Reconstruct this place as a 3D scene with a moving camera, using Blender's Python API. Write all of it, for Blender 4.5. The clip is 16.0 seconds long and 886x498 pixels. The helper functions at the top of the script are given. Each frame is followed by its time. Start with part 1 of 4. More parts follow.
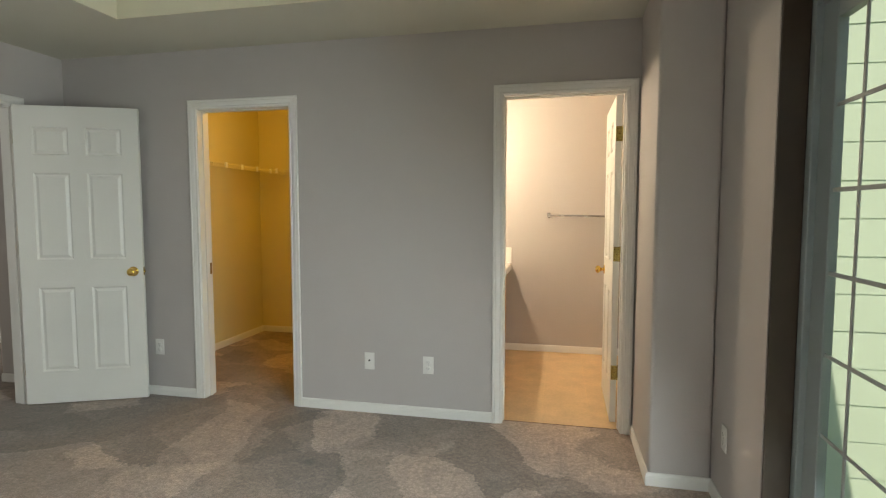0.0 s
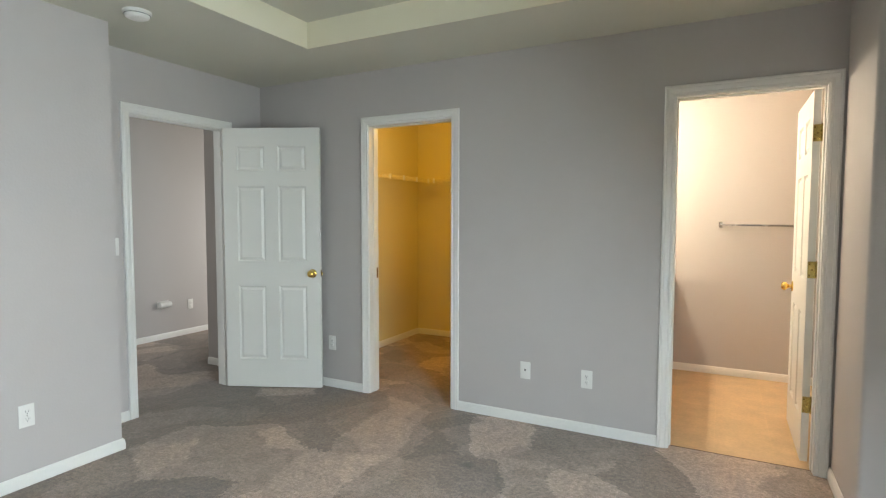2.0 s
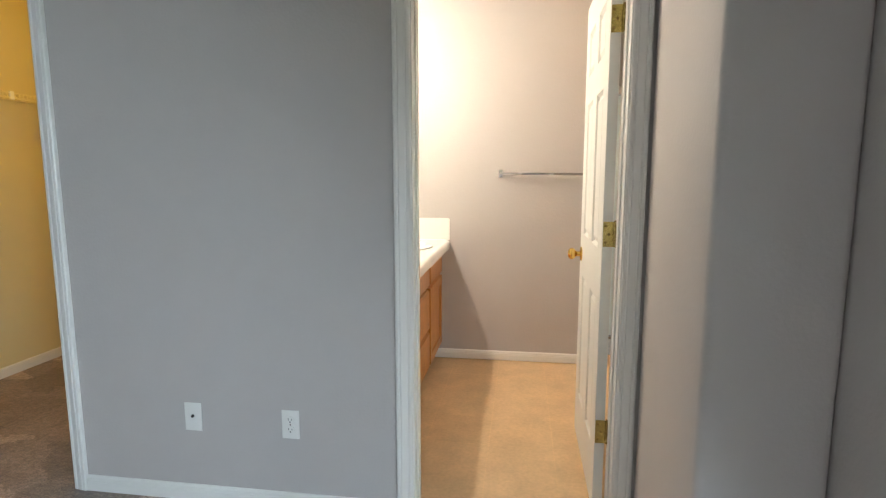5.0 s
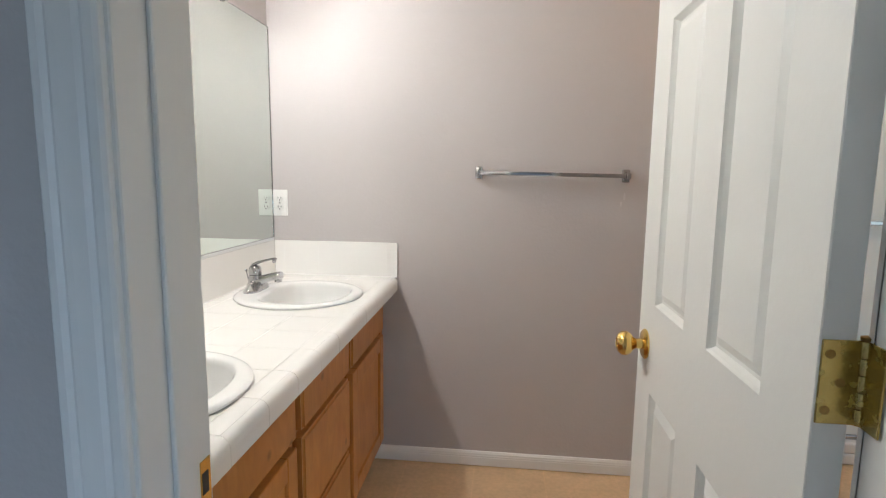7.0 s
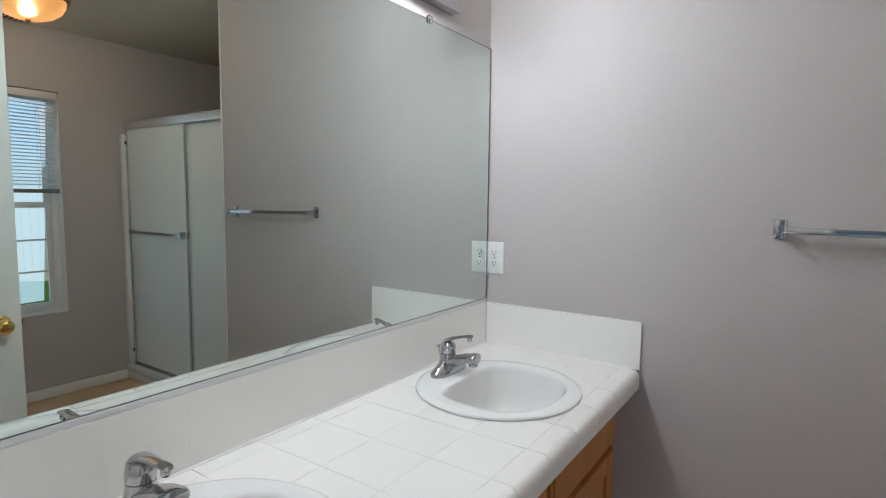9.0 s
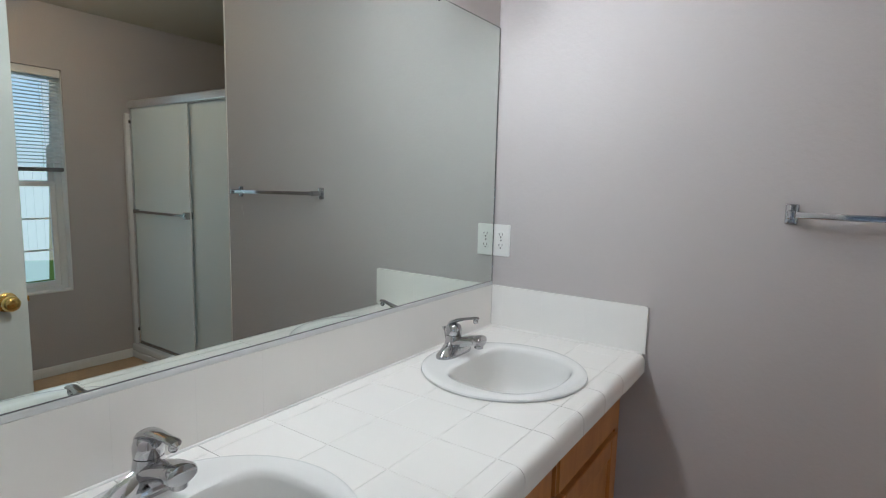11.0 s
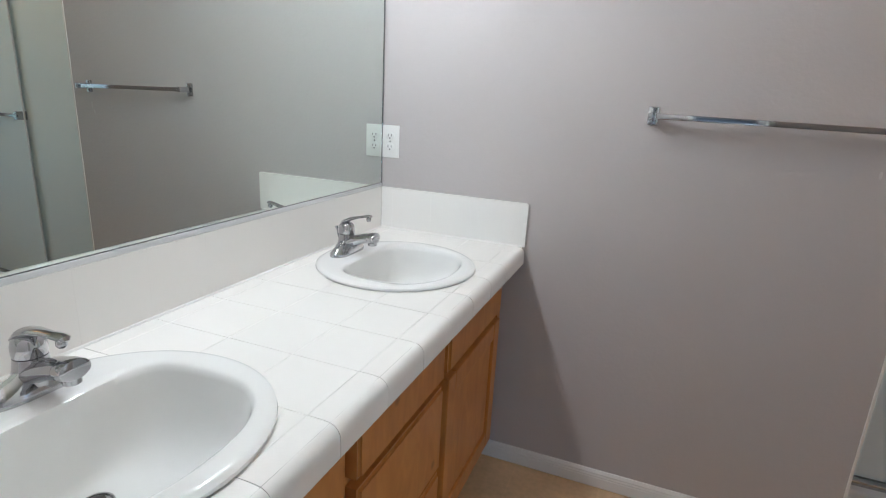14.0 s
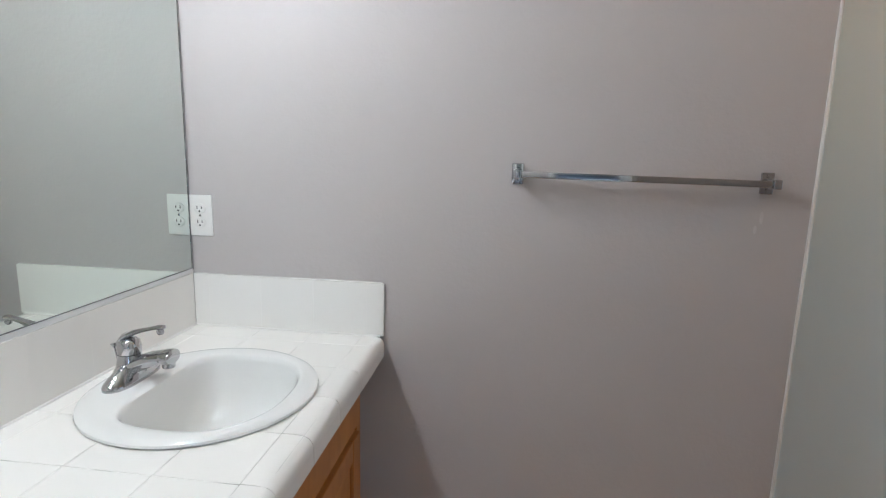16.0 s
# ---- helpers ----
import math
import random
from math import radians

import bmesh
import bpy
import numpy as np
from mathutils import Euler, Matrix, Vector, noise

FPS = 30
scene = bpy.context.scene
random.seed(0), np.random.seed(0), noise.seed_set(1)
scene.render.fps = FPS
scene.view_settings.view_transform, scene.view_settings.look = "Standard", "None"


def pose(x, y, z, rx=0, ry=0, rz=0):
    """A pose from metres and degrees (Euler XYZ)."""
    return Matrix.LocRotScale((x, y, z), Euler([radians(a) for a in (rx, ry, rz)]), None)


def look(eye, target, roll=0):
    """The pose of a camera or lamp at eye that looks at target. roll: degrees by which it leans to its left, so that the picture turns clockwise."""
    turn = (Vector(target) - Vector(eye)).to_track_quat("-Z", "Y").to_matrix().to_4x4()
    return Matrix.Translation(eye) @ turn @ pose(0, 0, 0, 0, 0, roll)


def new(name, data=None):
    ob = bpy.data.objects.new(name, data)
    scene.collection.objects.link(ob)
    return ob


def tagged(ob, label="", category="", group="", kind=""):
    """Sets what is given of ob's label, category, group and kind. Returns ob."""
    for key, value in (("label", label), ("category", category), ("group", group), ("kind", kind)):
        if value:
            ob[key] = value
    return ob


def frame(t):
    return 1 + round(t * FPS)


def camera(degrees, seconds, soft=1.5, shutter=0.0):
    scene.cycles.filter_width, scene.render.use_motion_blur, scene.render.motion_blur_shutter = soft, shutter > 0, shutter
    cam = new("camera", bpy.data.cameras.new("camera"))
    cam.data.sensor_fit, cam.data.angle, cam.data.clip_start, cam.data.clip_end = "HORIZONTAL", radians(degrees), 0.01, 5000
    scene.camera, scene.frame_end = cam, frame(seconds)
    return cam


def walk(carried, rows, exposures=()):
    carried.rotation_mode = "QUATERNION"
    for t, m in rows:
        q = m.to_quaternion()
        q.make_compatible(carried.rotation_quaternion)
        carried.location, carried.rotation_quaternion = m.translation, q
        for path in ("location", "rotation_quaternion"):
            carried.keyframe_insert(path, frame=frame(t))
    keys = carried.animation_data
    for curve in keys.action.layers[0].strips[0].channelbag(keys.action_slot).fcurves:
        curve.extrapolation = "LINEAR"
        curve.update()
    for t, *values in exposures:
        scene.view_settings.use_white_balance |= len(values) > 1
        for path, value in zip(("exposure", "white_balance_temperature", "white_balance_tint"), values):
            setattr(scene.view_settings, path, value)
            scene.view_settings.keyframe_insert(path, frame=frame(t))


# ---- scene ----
cam = camera(79.0, 16.0, 1.2)
PATH = [
    (0, (0.414, -3.319, 1.341), (-0.015, -1.371, 1.199), 0.0),
    (0.5, (0.378, -3.329, 1.347), (-0.223, -1.426, 1.217), -0.1),
    (1, (0.347, -3.34, 1.353), (-0.407, -1.491, 1.233), -0.0),
    (1.5, (0.325, -3.349, 1.342), (-0.542, -1.55, 1.234), 0.0),
    (2, (0.316, -3.356, 1.352), (-0.606, -1.585, 1.236), 0.1),
    (2.5, (0.332, -3.338, 1.349), (-0.573, -1.56, 1.218), 0.2),
    (3, (0.395, -3.257, 1.315), (-0.425, -1.439, 1.162), 0.3),
    (3.5, (0.43, -3.023, 1.293), (-0.259, -1.155, 1.106), 0.1),
    (4, (0.443, -2.671, 1.287), (-0.106, -0.76, 1.074), -0.0),
    (4.2, (0.451, -2.514, 1.287), (-0.039, -0.588, 1.062), -0.1),
    (6.3, (0.399, -0.841, 1.264), (0.261, 1.132, 0.964), 0.5),
    (6.5, (0.395, -0.726, 1.268), (0.257, 1.248, 0.978), 0.5),
    (7, (0.4, -0.442, 1.279), (0.184, 1.528, 1.012), 0.7),
    (7.5, (0.379, -0.233, 1.292), (-0.035, 1.711, 1.071), 0.8),
    (8, (0.369, -0.07, 1.334), (-0.317, 1.797, 1.12), 0.6),
    (8.5, (0.383, 0.057, 1.356), (-0.558, 1.81, 1.151), 0.5),
    (9, (0.362, 0.122, 1.368), (-0.758, 1.768, 1.181), 0.7),
    (9.2, (0.354, 0.134, 1.38), (-0.814, 1.746, 1.192), 0.6),
    (11.3, (0.347, 0.118, 1.353), (-0.75, 1.767, 1.079), 1.8),
    (11.5, (0.348, 0.108, 1.35), (-0.717, 1.772, 1.039), 1.9),
    (12, (0.339, 0.089, 1.33), (-0.646, 1.782, 0.926), 2.2),
    (12.5, (0.335, 0.064, 1.31), (-0.577, 1.774, 0.812), 2.3),
    (13, (0.329, 0.041, 1.295), (-0.507, 1.771, 0.74), 2.5),
    (13.5, (0.331, 0.044, 1.296), (-0.429, 1.805, 0.73), 2.9),
    (14, (0.333, 0.077, 1.313), (-0.364, 1.873, 0.776), 3.0),
    (14.5, (0.338, 0.11, 1.32), (-0.303, 1.943, 0.842), 2.8),
    (15, (0.375, 0.184, 1.327), (-0.191, 2.057, 0.908), 2.3),
    (15.5, (0.37, 0.301, 1.334), (-0.073, 2.213, 0.949), 1.6),
    (16, (0.282, 0.435, 1.341), (0.042, 2.39, 0.993), 1.4),
]
# seconds, stops, kelvin, tint
EXPOSURES = [(0.0, 0.0, 8000, 8), (0.5, 0.07, 7850, 8), (1.5, 0.33, 7350, 8), (2.5, 0.34, 7200, 8), (3.5, 0.24, 7200, 8), (4.2, 0.30, 7050, 8), (6.3, -0.36, 5750, 8), (7.0, -0.48, 5450, 8), (8.0, -0.76, 4980, 6), (9.0, -1.06, 4970, 6), (11.3, -1.10, 4970, 6), (12.5, -0.97, 4970, 6), (14.0, -0.76, 4970, 6), (16.0, -0.84, 4980, 6)]

walk(cam, [(t, look(e, g, r)) for t, e, g, r in PATH], EXPOSURES)


# ---- world, sun, large lights ----
world = bpy.data.worlds.new("sky")
scene.world = world
world.use_nodes = True
wn = world.node_tree.nodes
sky = wn.new("ShaderNodeTexSky")
sky.sky_type = "NISHITA"
sky.sun_disc = False
sky.sun_elevation = radians(58)
sky.sun_rotation = radians(197)
sky_back = wn["Background"]
sky_back.inputs["Strength"].default_value = 0.13
world.node_tree.links.new(sky.outputs["Color"], sky_back.inputs["Color"])

sun = new("sun", bpy.data.lights.new("sun", "SUN"))
sun.data.energy = 5.0
sun.data.angle = radians(0.5)
sun.data.color = (1.0, 0.95, 0.87)
sun.matrix_world = look((-2.1, -6.0, 10.0), (-0.2, 0.0, 0.0))


def area_lamp(name, eye, target, sx, sy, watts, color):
    ob = new(name, bpy.data.lights.new(name, "AREA"))
    ob.data.shape = "RECTANGLE"
    ob.data.size, ob.data.size_y = sx, sy
    ob.data.energy = watts
    ob.data.color = color
    ob.matrix_world = look(eye, target)
    return ob


def bulb_lamp(name, place, watts, color, radius):
    ob = new(name, bpy.data.lights.new(name, "POINT"))
    ob.data.energy = watts
    ob.data.color = color
    ob.data.shadow_soft_size = radius
    ob.location = place
    return ob


# daylight in the part of the patio door that lies past the view, and in the bathroom window
area_lamp("patio_daylight", (1.20, -2.62, 1.02), (-1.5, -3.3, -0.80), 0.95, 1.9, 118, (0.67, 0.84, 1.0))
area_lamp("window_daylight", (2.662, 1.20, 1.30), (0.9, 1.45, 1.10), 0.85, 1.35, 4.5, (0.93, 0.98, 1.0))
# two unseen fill lamps added to brighten the hall; the south wall is closed
area_lamp("hall_south_fill", (-4.5, -3.14, 1.45), (-4.9, 0.0, 1.2), 1.1, 1.6, 16, (0.84, 0.92, 1.0))
area_lamp("hall_side_fill", (-3.99, 1.75, 1.10), (-5.17, 0.85, 1.15), 0.85, 1.85, 17, (0.91, 0.95, 1.0))
bulb_lamp("closet_bulb", (-1.75, 0.75, 2.28), 16, (1.0, 0.60, 0.09), 0.06)


# ---- materials ----
def material(name, color, rough=0.5, metal=0.0, vary=0.06, scale=3.0, bump=0.0, grain=200.0, spec=0.5, speckle=0.0):
    """A surface with slow colour drift, fine grain and relief at real-world size."""
    m = bpy.data.materials.new(name)
    m.use_nodes = True
    n, l = m.node_tree.nodes, m.node_tree.links
    b = n["Principled BSDF"]
    b.inputs["Roughness"].default_value = rough
    b.inputs["Metallic"].default_value = metal
    b.inputs["Specular IOR Level"].default_value = spec
    co = n.new("ShaderNodeTexCoord")
    slow = n.new("ShaderNodeTexNoise")
    slow.inputs["Scale"].default_value = scale
    slow.inputs["Detail"].default_value = 4
    fine = n.new("ShaderNodeTexNoise")
    fine.inputs["Scale"].default_value = grain
    fine.inputs["Detail"].default_value = 2
    l.new(co.outputs["Object"], slow.inputs["Vector"])
    l.new(co.outputs["Object"], fine.inputs["Vector"])
    mix = n.new("ShaderNodeMix")
    mix.data_type = "RGBA"
    lo = [max(0.0, c * (1 - vary)) for c in color]
    hi = [min(1.0, c * (1 + vary)) for c in color]
    mix.inputs[6].default_value = (*lo, 1)
    mix.inputs[7].default_value = (*hi, 1)
    l.new(slow.outputs["Fac"], mix.inputs[0])
    out = mix.outputs[2]
    if speckle:
        ramp = n.new("ShaderNodeMapRange")
        ramp.inputs[1].default_value, ramp.inputs[2].default_value = 0.3, 0.7
        ramp.inputs[3].default_value, ramp.inputs[4].default_value = 1 - speckle, 1 + speckle
        l.new(fine.outputs["Fac"], ramp.inputs[0])
        mul = n.new("ShaderNodeVectorMath")
        mul.operation = "SCALE"
        l.new(out, mul.inputs[0])
        l.new(ramp.outputs[0], mul.inputs["Scale"])
        out = mul.outputs[0]
    l.new(out, b.inputs["Base Color"])
    if bump:
        bp = n.new("ShaderNodeBump")
        bp.inputs["Strength"].default_value = bump
        bp.inputs["Distance"].default_value = 0.003
        l.new(fine.outputs["Fac"], bp.inputs["Height"])
        l.new(bp.outputs["Normal"], b.inputs["Normal"])
    rr = n.new("ShaderNodeMapRange")
    rr.inputs[3].default_value, rr.inputs[4].default_value = max(0.0, rough - 0.06 * (rough > 0.1)), min(1.0, rough + 0.06 * (rough > 0.1))
    l.new(slow.outputs["Fac"], rr.inputs[0])
    l.new(rr.outputs[0], b.inputs["Roughness"])
    return m


SPILL = (-0.885, -0.748, 0.0)


def carpet_material():
    m = material("carpet_pile", (0.278, 0.203, 0.162), 0.95, vary=0.06, scale=2.0, bump=0.6, grain=150.0, spec=0.1, speckle=0.34)
    n, l = m.node_tree.nodes, m.node_tree.links
    b = n["Principled BSDF"]
    co = n.new("ShaderNodeTexCoord")
    # brushed patches left by the vacuum cleaner: pile lies one way or the other, with firm edges
    def scallops(size, seed, amount):
        warp = n.new("ShaderNodeTexNoise")
        warp.inputs["Scale"].default_value = 1.6
        warp.inputs["Detail"].default_value = 2.5
        fray = n.new("ShaderNodeTexNoise")
        fray.inputs["Scale"].default_value = 38
        fray.inputs["Detail"].default_value = 3
        off = n.new("ShaderNodeVectorMath")
        off.inputs[1].default_value = seed
        l.new(co.outputs["Object"], off.inputs[0])
        l.new(off.outputs[0], warp.inputs["Vector"])
        l.new(off.outputs[0], fray.inputs["Vector"])
        add = n.new("ShaderNodeVectorMath")
        add.operation = "MULTIPLY_ADD"
        add.inputs[1].default_value = (0.55, 0.55, 0)
        l.new(warp.outputs["Color"], add.inputs[0])
        l.new(off.outputs[0], add.inputs[2])
        add2 = n.new("ShaderNodeVectorMath")
        add2.operation = "MULTIPLY_ADD"
        add2.inputs[1].default_value = (0.11, 0.11, 0)
        l.new(fray.outputs["Color"], add2.inputs[0])
        l.new(add.outputs[0], add2.inputs[2])
        vor = n.new("ShaderNodeTexVoronoi")
        vor.inputs["Scale"].default_value = size
        l.new(add2.outputs[0], vor.inputs["Vector"])
        sep = n.new("ShaderNodeSeparateColor")
        l.new(vor.outputs["Color"], sep.inputs[0])
        r = n.new("ShaderNodeMapRange")
        r.inputs[1].default_value, r.inputs[2].default_value = 0.30, 0.70
        r.inputs[3].default_value, r.inputs[4].default_value = 1 - amount, 1 + amount
        l.new(sep.outputs[0], r.inputs[0])
        return r.outputs[0]
    tone = n.new("ShaderNodeMath")
    tone.operation = "MULTIPLY"
    l.new(scallops(1.5, (3.1, 1.7, 0), 0.27), tone.inputs[0])
    l.new(scallops(2.6, (9.4, 6.2, 0), 0.19), tone.inputs[1])
    # one small dark spill
    spot = n.new("ShaderNodeVectorMath")
    spot.operation = "DISTANCE"
    spot.inputs[1].default_value = SPILL
    l.new(co.outputs["Object"], spot.inputs[0])
    sr = n.new("ShaderNodeMapRange")
    sr.inputs[1].default_value, sr.inputs[2].default_value = 0.012, 0.05
    sr.inputs[3].default_value, sr.inputs[4].default_value = 0.62, 1.0
    l.new(spot.outputs["Value"], sr.inputs[0])
    tone2 = n.new("ShaderNodeMath")
    tone2.operation = "MULTIPLY"
    l.new(tone.outputs[0], tone2.inputs[0])
    l.new(sr.outputs[0], tone2.inputs[1])
    tone = tone2
    mott = n.new("ShaderNodeTexNoise")
    mott.inputs["Scale"].default_value = 48
    mott.inputs["Detail"].default_value = 3
    l.new(co.outputs["Object"], mott.inputs["Vector"])
    mm = n.new("ShaderNodeMapRange")
    mm.inputs[1].default_value, mm.inputs[2].default_value = 0.3, 0.7
    mm.inputs[3].default_value, mm.inputs[4].default_value = 0.74, 1.28
    l.new(mott.outputs["Fac"], mm.inputs[0])
    k = n.new("ShaderNodeMath")
    k.operation = "MULTIPLY"
    l.new(tone.outputs[0], k.inputs[0])
    l.new(mm.outputs[0], k.inputs[1])
    streak = n.new("ShaderNodeTexNoise")
    streak.inputs["Scale"].default_value = 11
    streak.inputs["Detail"].default_value = 5
    streak.inputs["Distortion"].default_value = 0.8
    l.new(co.outputs["Object"], streak.inputs["Vector"])
    sm = n.new("ShaderNodeMapRange")
    sm.inputs[1].default_value, sm.inputs[2].default_value = 0.3, 0.7
    sm.inputs[3].default_value, sm.inputs[4].default_value = 0.84, 1.16
    l.new(streak.outputs["Fac"], sm.inputs[0])
    k2 = n.new("ShaderNodeMath")
    k2.operation = "MULTIPLY"
    l.new(k.outputs[0], k2.inputs[0])
    l.new(sm.outputs[0], k2.inputs[1])
    k = k2
    sc = n.new("ShaderNodeVectorMath")
    sc.operation = "SCALE"
    l.new(b.inputs["Base Color"].links[0].from_socket, sc.inputs[0])
    l.new(k.outputs[0], sc.inputs["Scale"])
    l.new(sc.outputs[0], b.inputs["Base Color"])
    b.inputs["Sheen Weight"].default_value = 0.3
    b.inputs["Sheen Roughness"].default_value = 0.6
    return m


def wood_material():
    m = bpy.data.materials.new("honey_maple")
    m.use_nodes = True
    n, l = m.node_tree.nodes, m.node_tree.links
    b = n["Principled BSDF"]
    co = n.new("ShaderNodeTexCoord")
    info = n.new("ShaderNodeObjectInfo")
    shift = n.new("ShaderNodeVectorMath")
    shift.operation = "MULTIPLY_ADD"
    shift.inputs[1].default_value = (0, 7, 5)
    l.new(info.outputs["Random"], shift.inputs[0])
    l.new(co.outputs["Object"], shift.inputs[2])
    mp = n.new("ShaderNodeMapping")
    mp.inputs["Scale"].default_value = (5, 5, 1.3)
    l.new(shift.outputs[0], mp.inputs["Vector"])
    g = n.new("ShaderNodeTexNoise")
    g.inputs["Scale"].default_value = 3.0
    g.inputs["Detail"].default_value = 6
    g.inputs["Distortion"].default_value = 2.2
    l.new(mp.outputs[0], g.inputs["Vector"])
    blotch = n.new("ShaderNodeTexNoise")
    blotch.inputs["Scale"].default_value = 9
    blotch.inputs["Detail"].default_value = 3
    l.new(shift.outputs[0], blotch.inputs["Vector"])
    r = n.new("ShaderNodeValToRGB")
    r.color_ramp.elements[0].position, r.color_ramp.elements[0].color = 0.28, (0.36, 0.135, 0.027, 1)
    r.color_ramp.elements[1].position, r.color_ramp.elements[1].color = 0.74, (0.55, 0.245, 0.058, 1)
    mixf = n.new("ShaderNodeMath")
    mixf.operation = "MULTIPLY_ADD"
    mixf.inputs[1].default_value = 0.6
    l.new(g.outputs["Fac"], mixf.inputs[0])
    half = n.new("ShaderNodeMath")
    half.operation = "MULTIPLY"
    half.inputs[1].default_value = 0.4
    l.new(blotch.outputs["Fac"], half.inputs[0])
    l.new(half.outputs[0], mixf.inputs[2])
    l.new(mixf.outputs[0], r.inputs[0])
    kn = n.new("ShaderNodeTexVoronoi")
    kn.inputs["Scale"].default_value = 5.5
    l.new(shift.outputs[0], kn.inputs["Vector"])
    kr = n.new("ShaderNodeMapRange")
    kr.inputs[1].default_value, kr.inputs[2].default_value = 0.035, 0.085
    kr.inputs[3].default_value, kr.inputs[4].default_value = 0.55, 1.0
    l.new(kn.outputs["Distance"], kr.inputs[0])
    ks = n.new("ShaderNodeVectorMath")
    ks.operation = "SCALE"
    l.new(r.outputs[0], ks.inputs[0])
    l.new(kr.outputs[0], ks.inputs["Scale"])
    l.new(ks.outputs[0], b.inputs["Base Color"])
    b.inputs["Roughness"].default_value = 0.36
    bp = n.new("ShaderNodeBump")
    bp.inputs["Strength"].default_value = 0.06
    bp.inputs["Distance"].default_value = 0.002
    l.new(g.outputs["Fac"], bp.inputs["Height"])
    l.new(bp.outputs["Normal"], b.inputs["Normal"])
    return m


def vinyl_material():
    """Sheet vinyl printed with soft beige stone squares and faint joints."""
    m = material("beige_sheet_vinyl", (0.66, 0.46, 0.265), 0.40, vary=0.26, scale=6.0, bump=0.08, grain=60.0, speckle=0.06)
    n, l = m.node_tree.nodes, m.node_tree.links
    b = n["Principled BSDF"]
    co = n.new("ShaderNodeTexCoord")
    br = n.new("ShaderNodeTexBrick")
    br.offset = 0.0
    br.inputs["Scale"].default_value = 1.0
    br.inputs["Brick Width"].default_value = 0.305
    br.inputs["Row Height"].default_value = 0.305
    br.inputs["Mortar Size"].default_value = 0.004
    br.inputs["Mortar Smooth"].default_value = 0.6
    br.inputs["Color1"].default_value = (1, 1, 1, 1)
    br.inputs["Color2"].default_value = (0.965, 0.96, 0.955, 1)
    br.inputs["Mortar"].default_value = (1.035, 1.03, 1.01, 1)
    l.new(co.outputs["Object"], br.inputs["Vector"])
    mul = n.new("ShaderNodeVectorMath")
    mul.operation = "MULTIPLY"
    l.new(b.inputs["Base Color"].links[0].from_socket, mul.inputs[0])
    l.new(br.outputs["Color"], mul.inputs[1])
    l.new(mul.outputs[0], b.inputs["Base Color"])
    return m


def glass_material(name, color, rough, ior=1.45, clear=1.0):
    m = bpy.data.materials.new(name)
    m.use_nodes = True
    b = m.node_tree.nodes["Principled BSDF"]
    b.inputs["Base Color"].default_value = (*color, 1)
    b.inputs["Roughness"].default_value = rough
    b.inputs["IOR"].default_value = ior
    b.inputs["Transmission Weight"].default_value = clear
    return m


def glow_material(name, color, strength, base=(0.8, 0.8, 0.8)):
    m = bpy.data.materials.new(name)
    m.use_nodes = True
    b = m.node_tree.nodes["Principled BSDF"]
    b.inputs["Base Color"].default_value = (*base, 1)
    b.inputs["Roughness"].default_value = 0.3
    b.inputs["Emission Color"].default_value = (*color, 1)
    b.inputs["Emission Strength"].default_value = strength
    return m


def grout_material():
    """White grout, gone dark with dirt along some stretches."""
    m = material("white_grout", (0.83, 0.815, 0.78), 0.9, vary=0.05, scale=9.0, bump=0.2, grain=300.0)
    n, l = m.node_tree.nodes, m.node_tree.links
    b = n["Principled BSDF"]
    co = n.new("ShaderNodeTexCoord")
    dirt = n.new("ShaderNodeTexNoise")
    dirt.inputs["Scale"].default_value = 7.0
    dirt.inputs["Detail"].default_value = 3
    l.new(co.outputs["Object"], dirt.inputs["Vector"])
    r = n.new("ShaderNodeMapRange")
    r.inputs[1].default_value, r.inputs[2].default_value = 0.52, 0.62
    l.new(dirt.outputs["Fac"], r.inputs[0])
    mix = n.new("ShaderNodeMix")
    mix.data_type = "RGBA"
    l.new(r.outputs[0], mix.inputs[0])
    l.new(b.inputs["Base Color"].links[0].from_socket, mix.inputs[6])
    mix.inputs[7].default_value = (0.20, 0.185, 0.165, 1)
    l.new(mix.outputs[2], b.inputs["Base Color"])
    return m


M_WALL = material("taupe_wall_paint", (0.500, 0.467, 0.455), 0.60, vary=0.035, scale=1.4, bump=0.26, grain=85.0, spec=0.40)
M_CLOSET = material("cream_closet_paint", (0.72, 0.64, 0.38), 0.7, vary=0.03, scale=1.5, bump=0.2, grain=95.0, spec=0.25)
M_CEIL = material("ceiling_paint", (0.60, 0.59, 0.51), 0.85, vary=0.03, scale=1.2, bump=0.35, grain=60.0, spec=0.2)
M_TRIM = material("white_trim_enamel", (0.80, 0.79, 0.76), 0.36, vary=0.025, scale=4.0, bump=0.04, grain=40.0)
M_DOOR = material("white_door_enamel", (0.79, 0.79, 0.75), 0.40, vary=0.025, scale=3.0, bump=0.10, grain=70.0)
M_CARPET = carpet_material()
M_VINYL = vinyl_material()
M_WOOD = wood_material()
M_TOE = material("dark_toe_board", (0.16, 0.09, 0.045), 0.6, vary=0.15, scale=8.0)
M_DARKWOOD = material("dark_brown_wood", (0.055, 0.036, 0.026), 0.5, vary=0.2, scale=8.0)
M_TILE = material("white_glazed_tile", (0.87, 0.855, 0.82), 0.16, vary=0.015, scale=5.0, bump=0.03, grain=12.0)
M_GROUT = grout_material()
M_CHINA = material("white_vitreous_china", (0.81, 0.81, 0.79), 0.06, vary=0.01, scale=3.0)
M_CHROME = material("polished_chrome", (0.51, 0.51, 0.52), 0.08, 1.0, vary=0.02, scale=30.0)
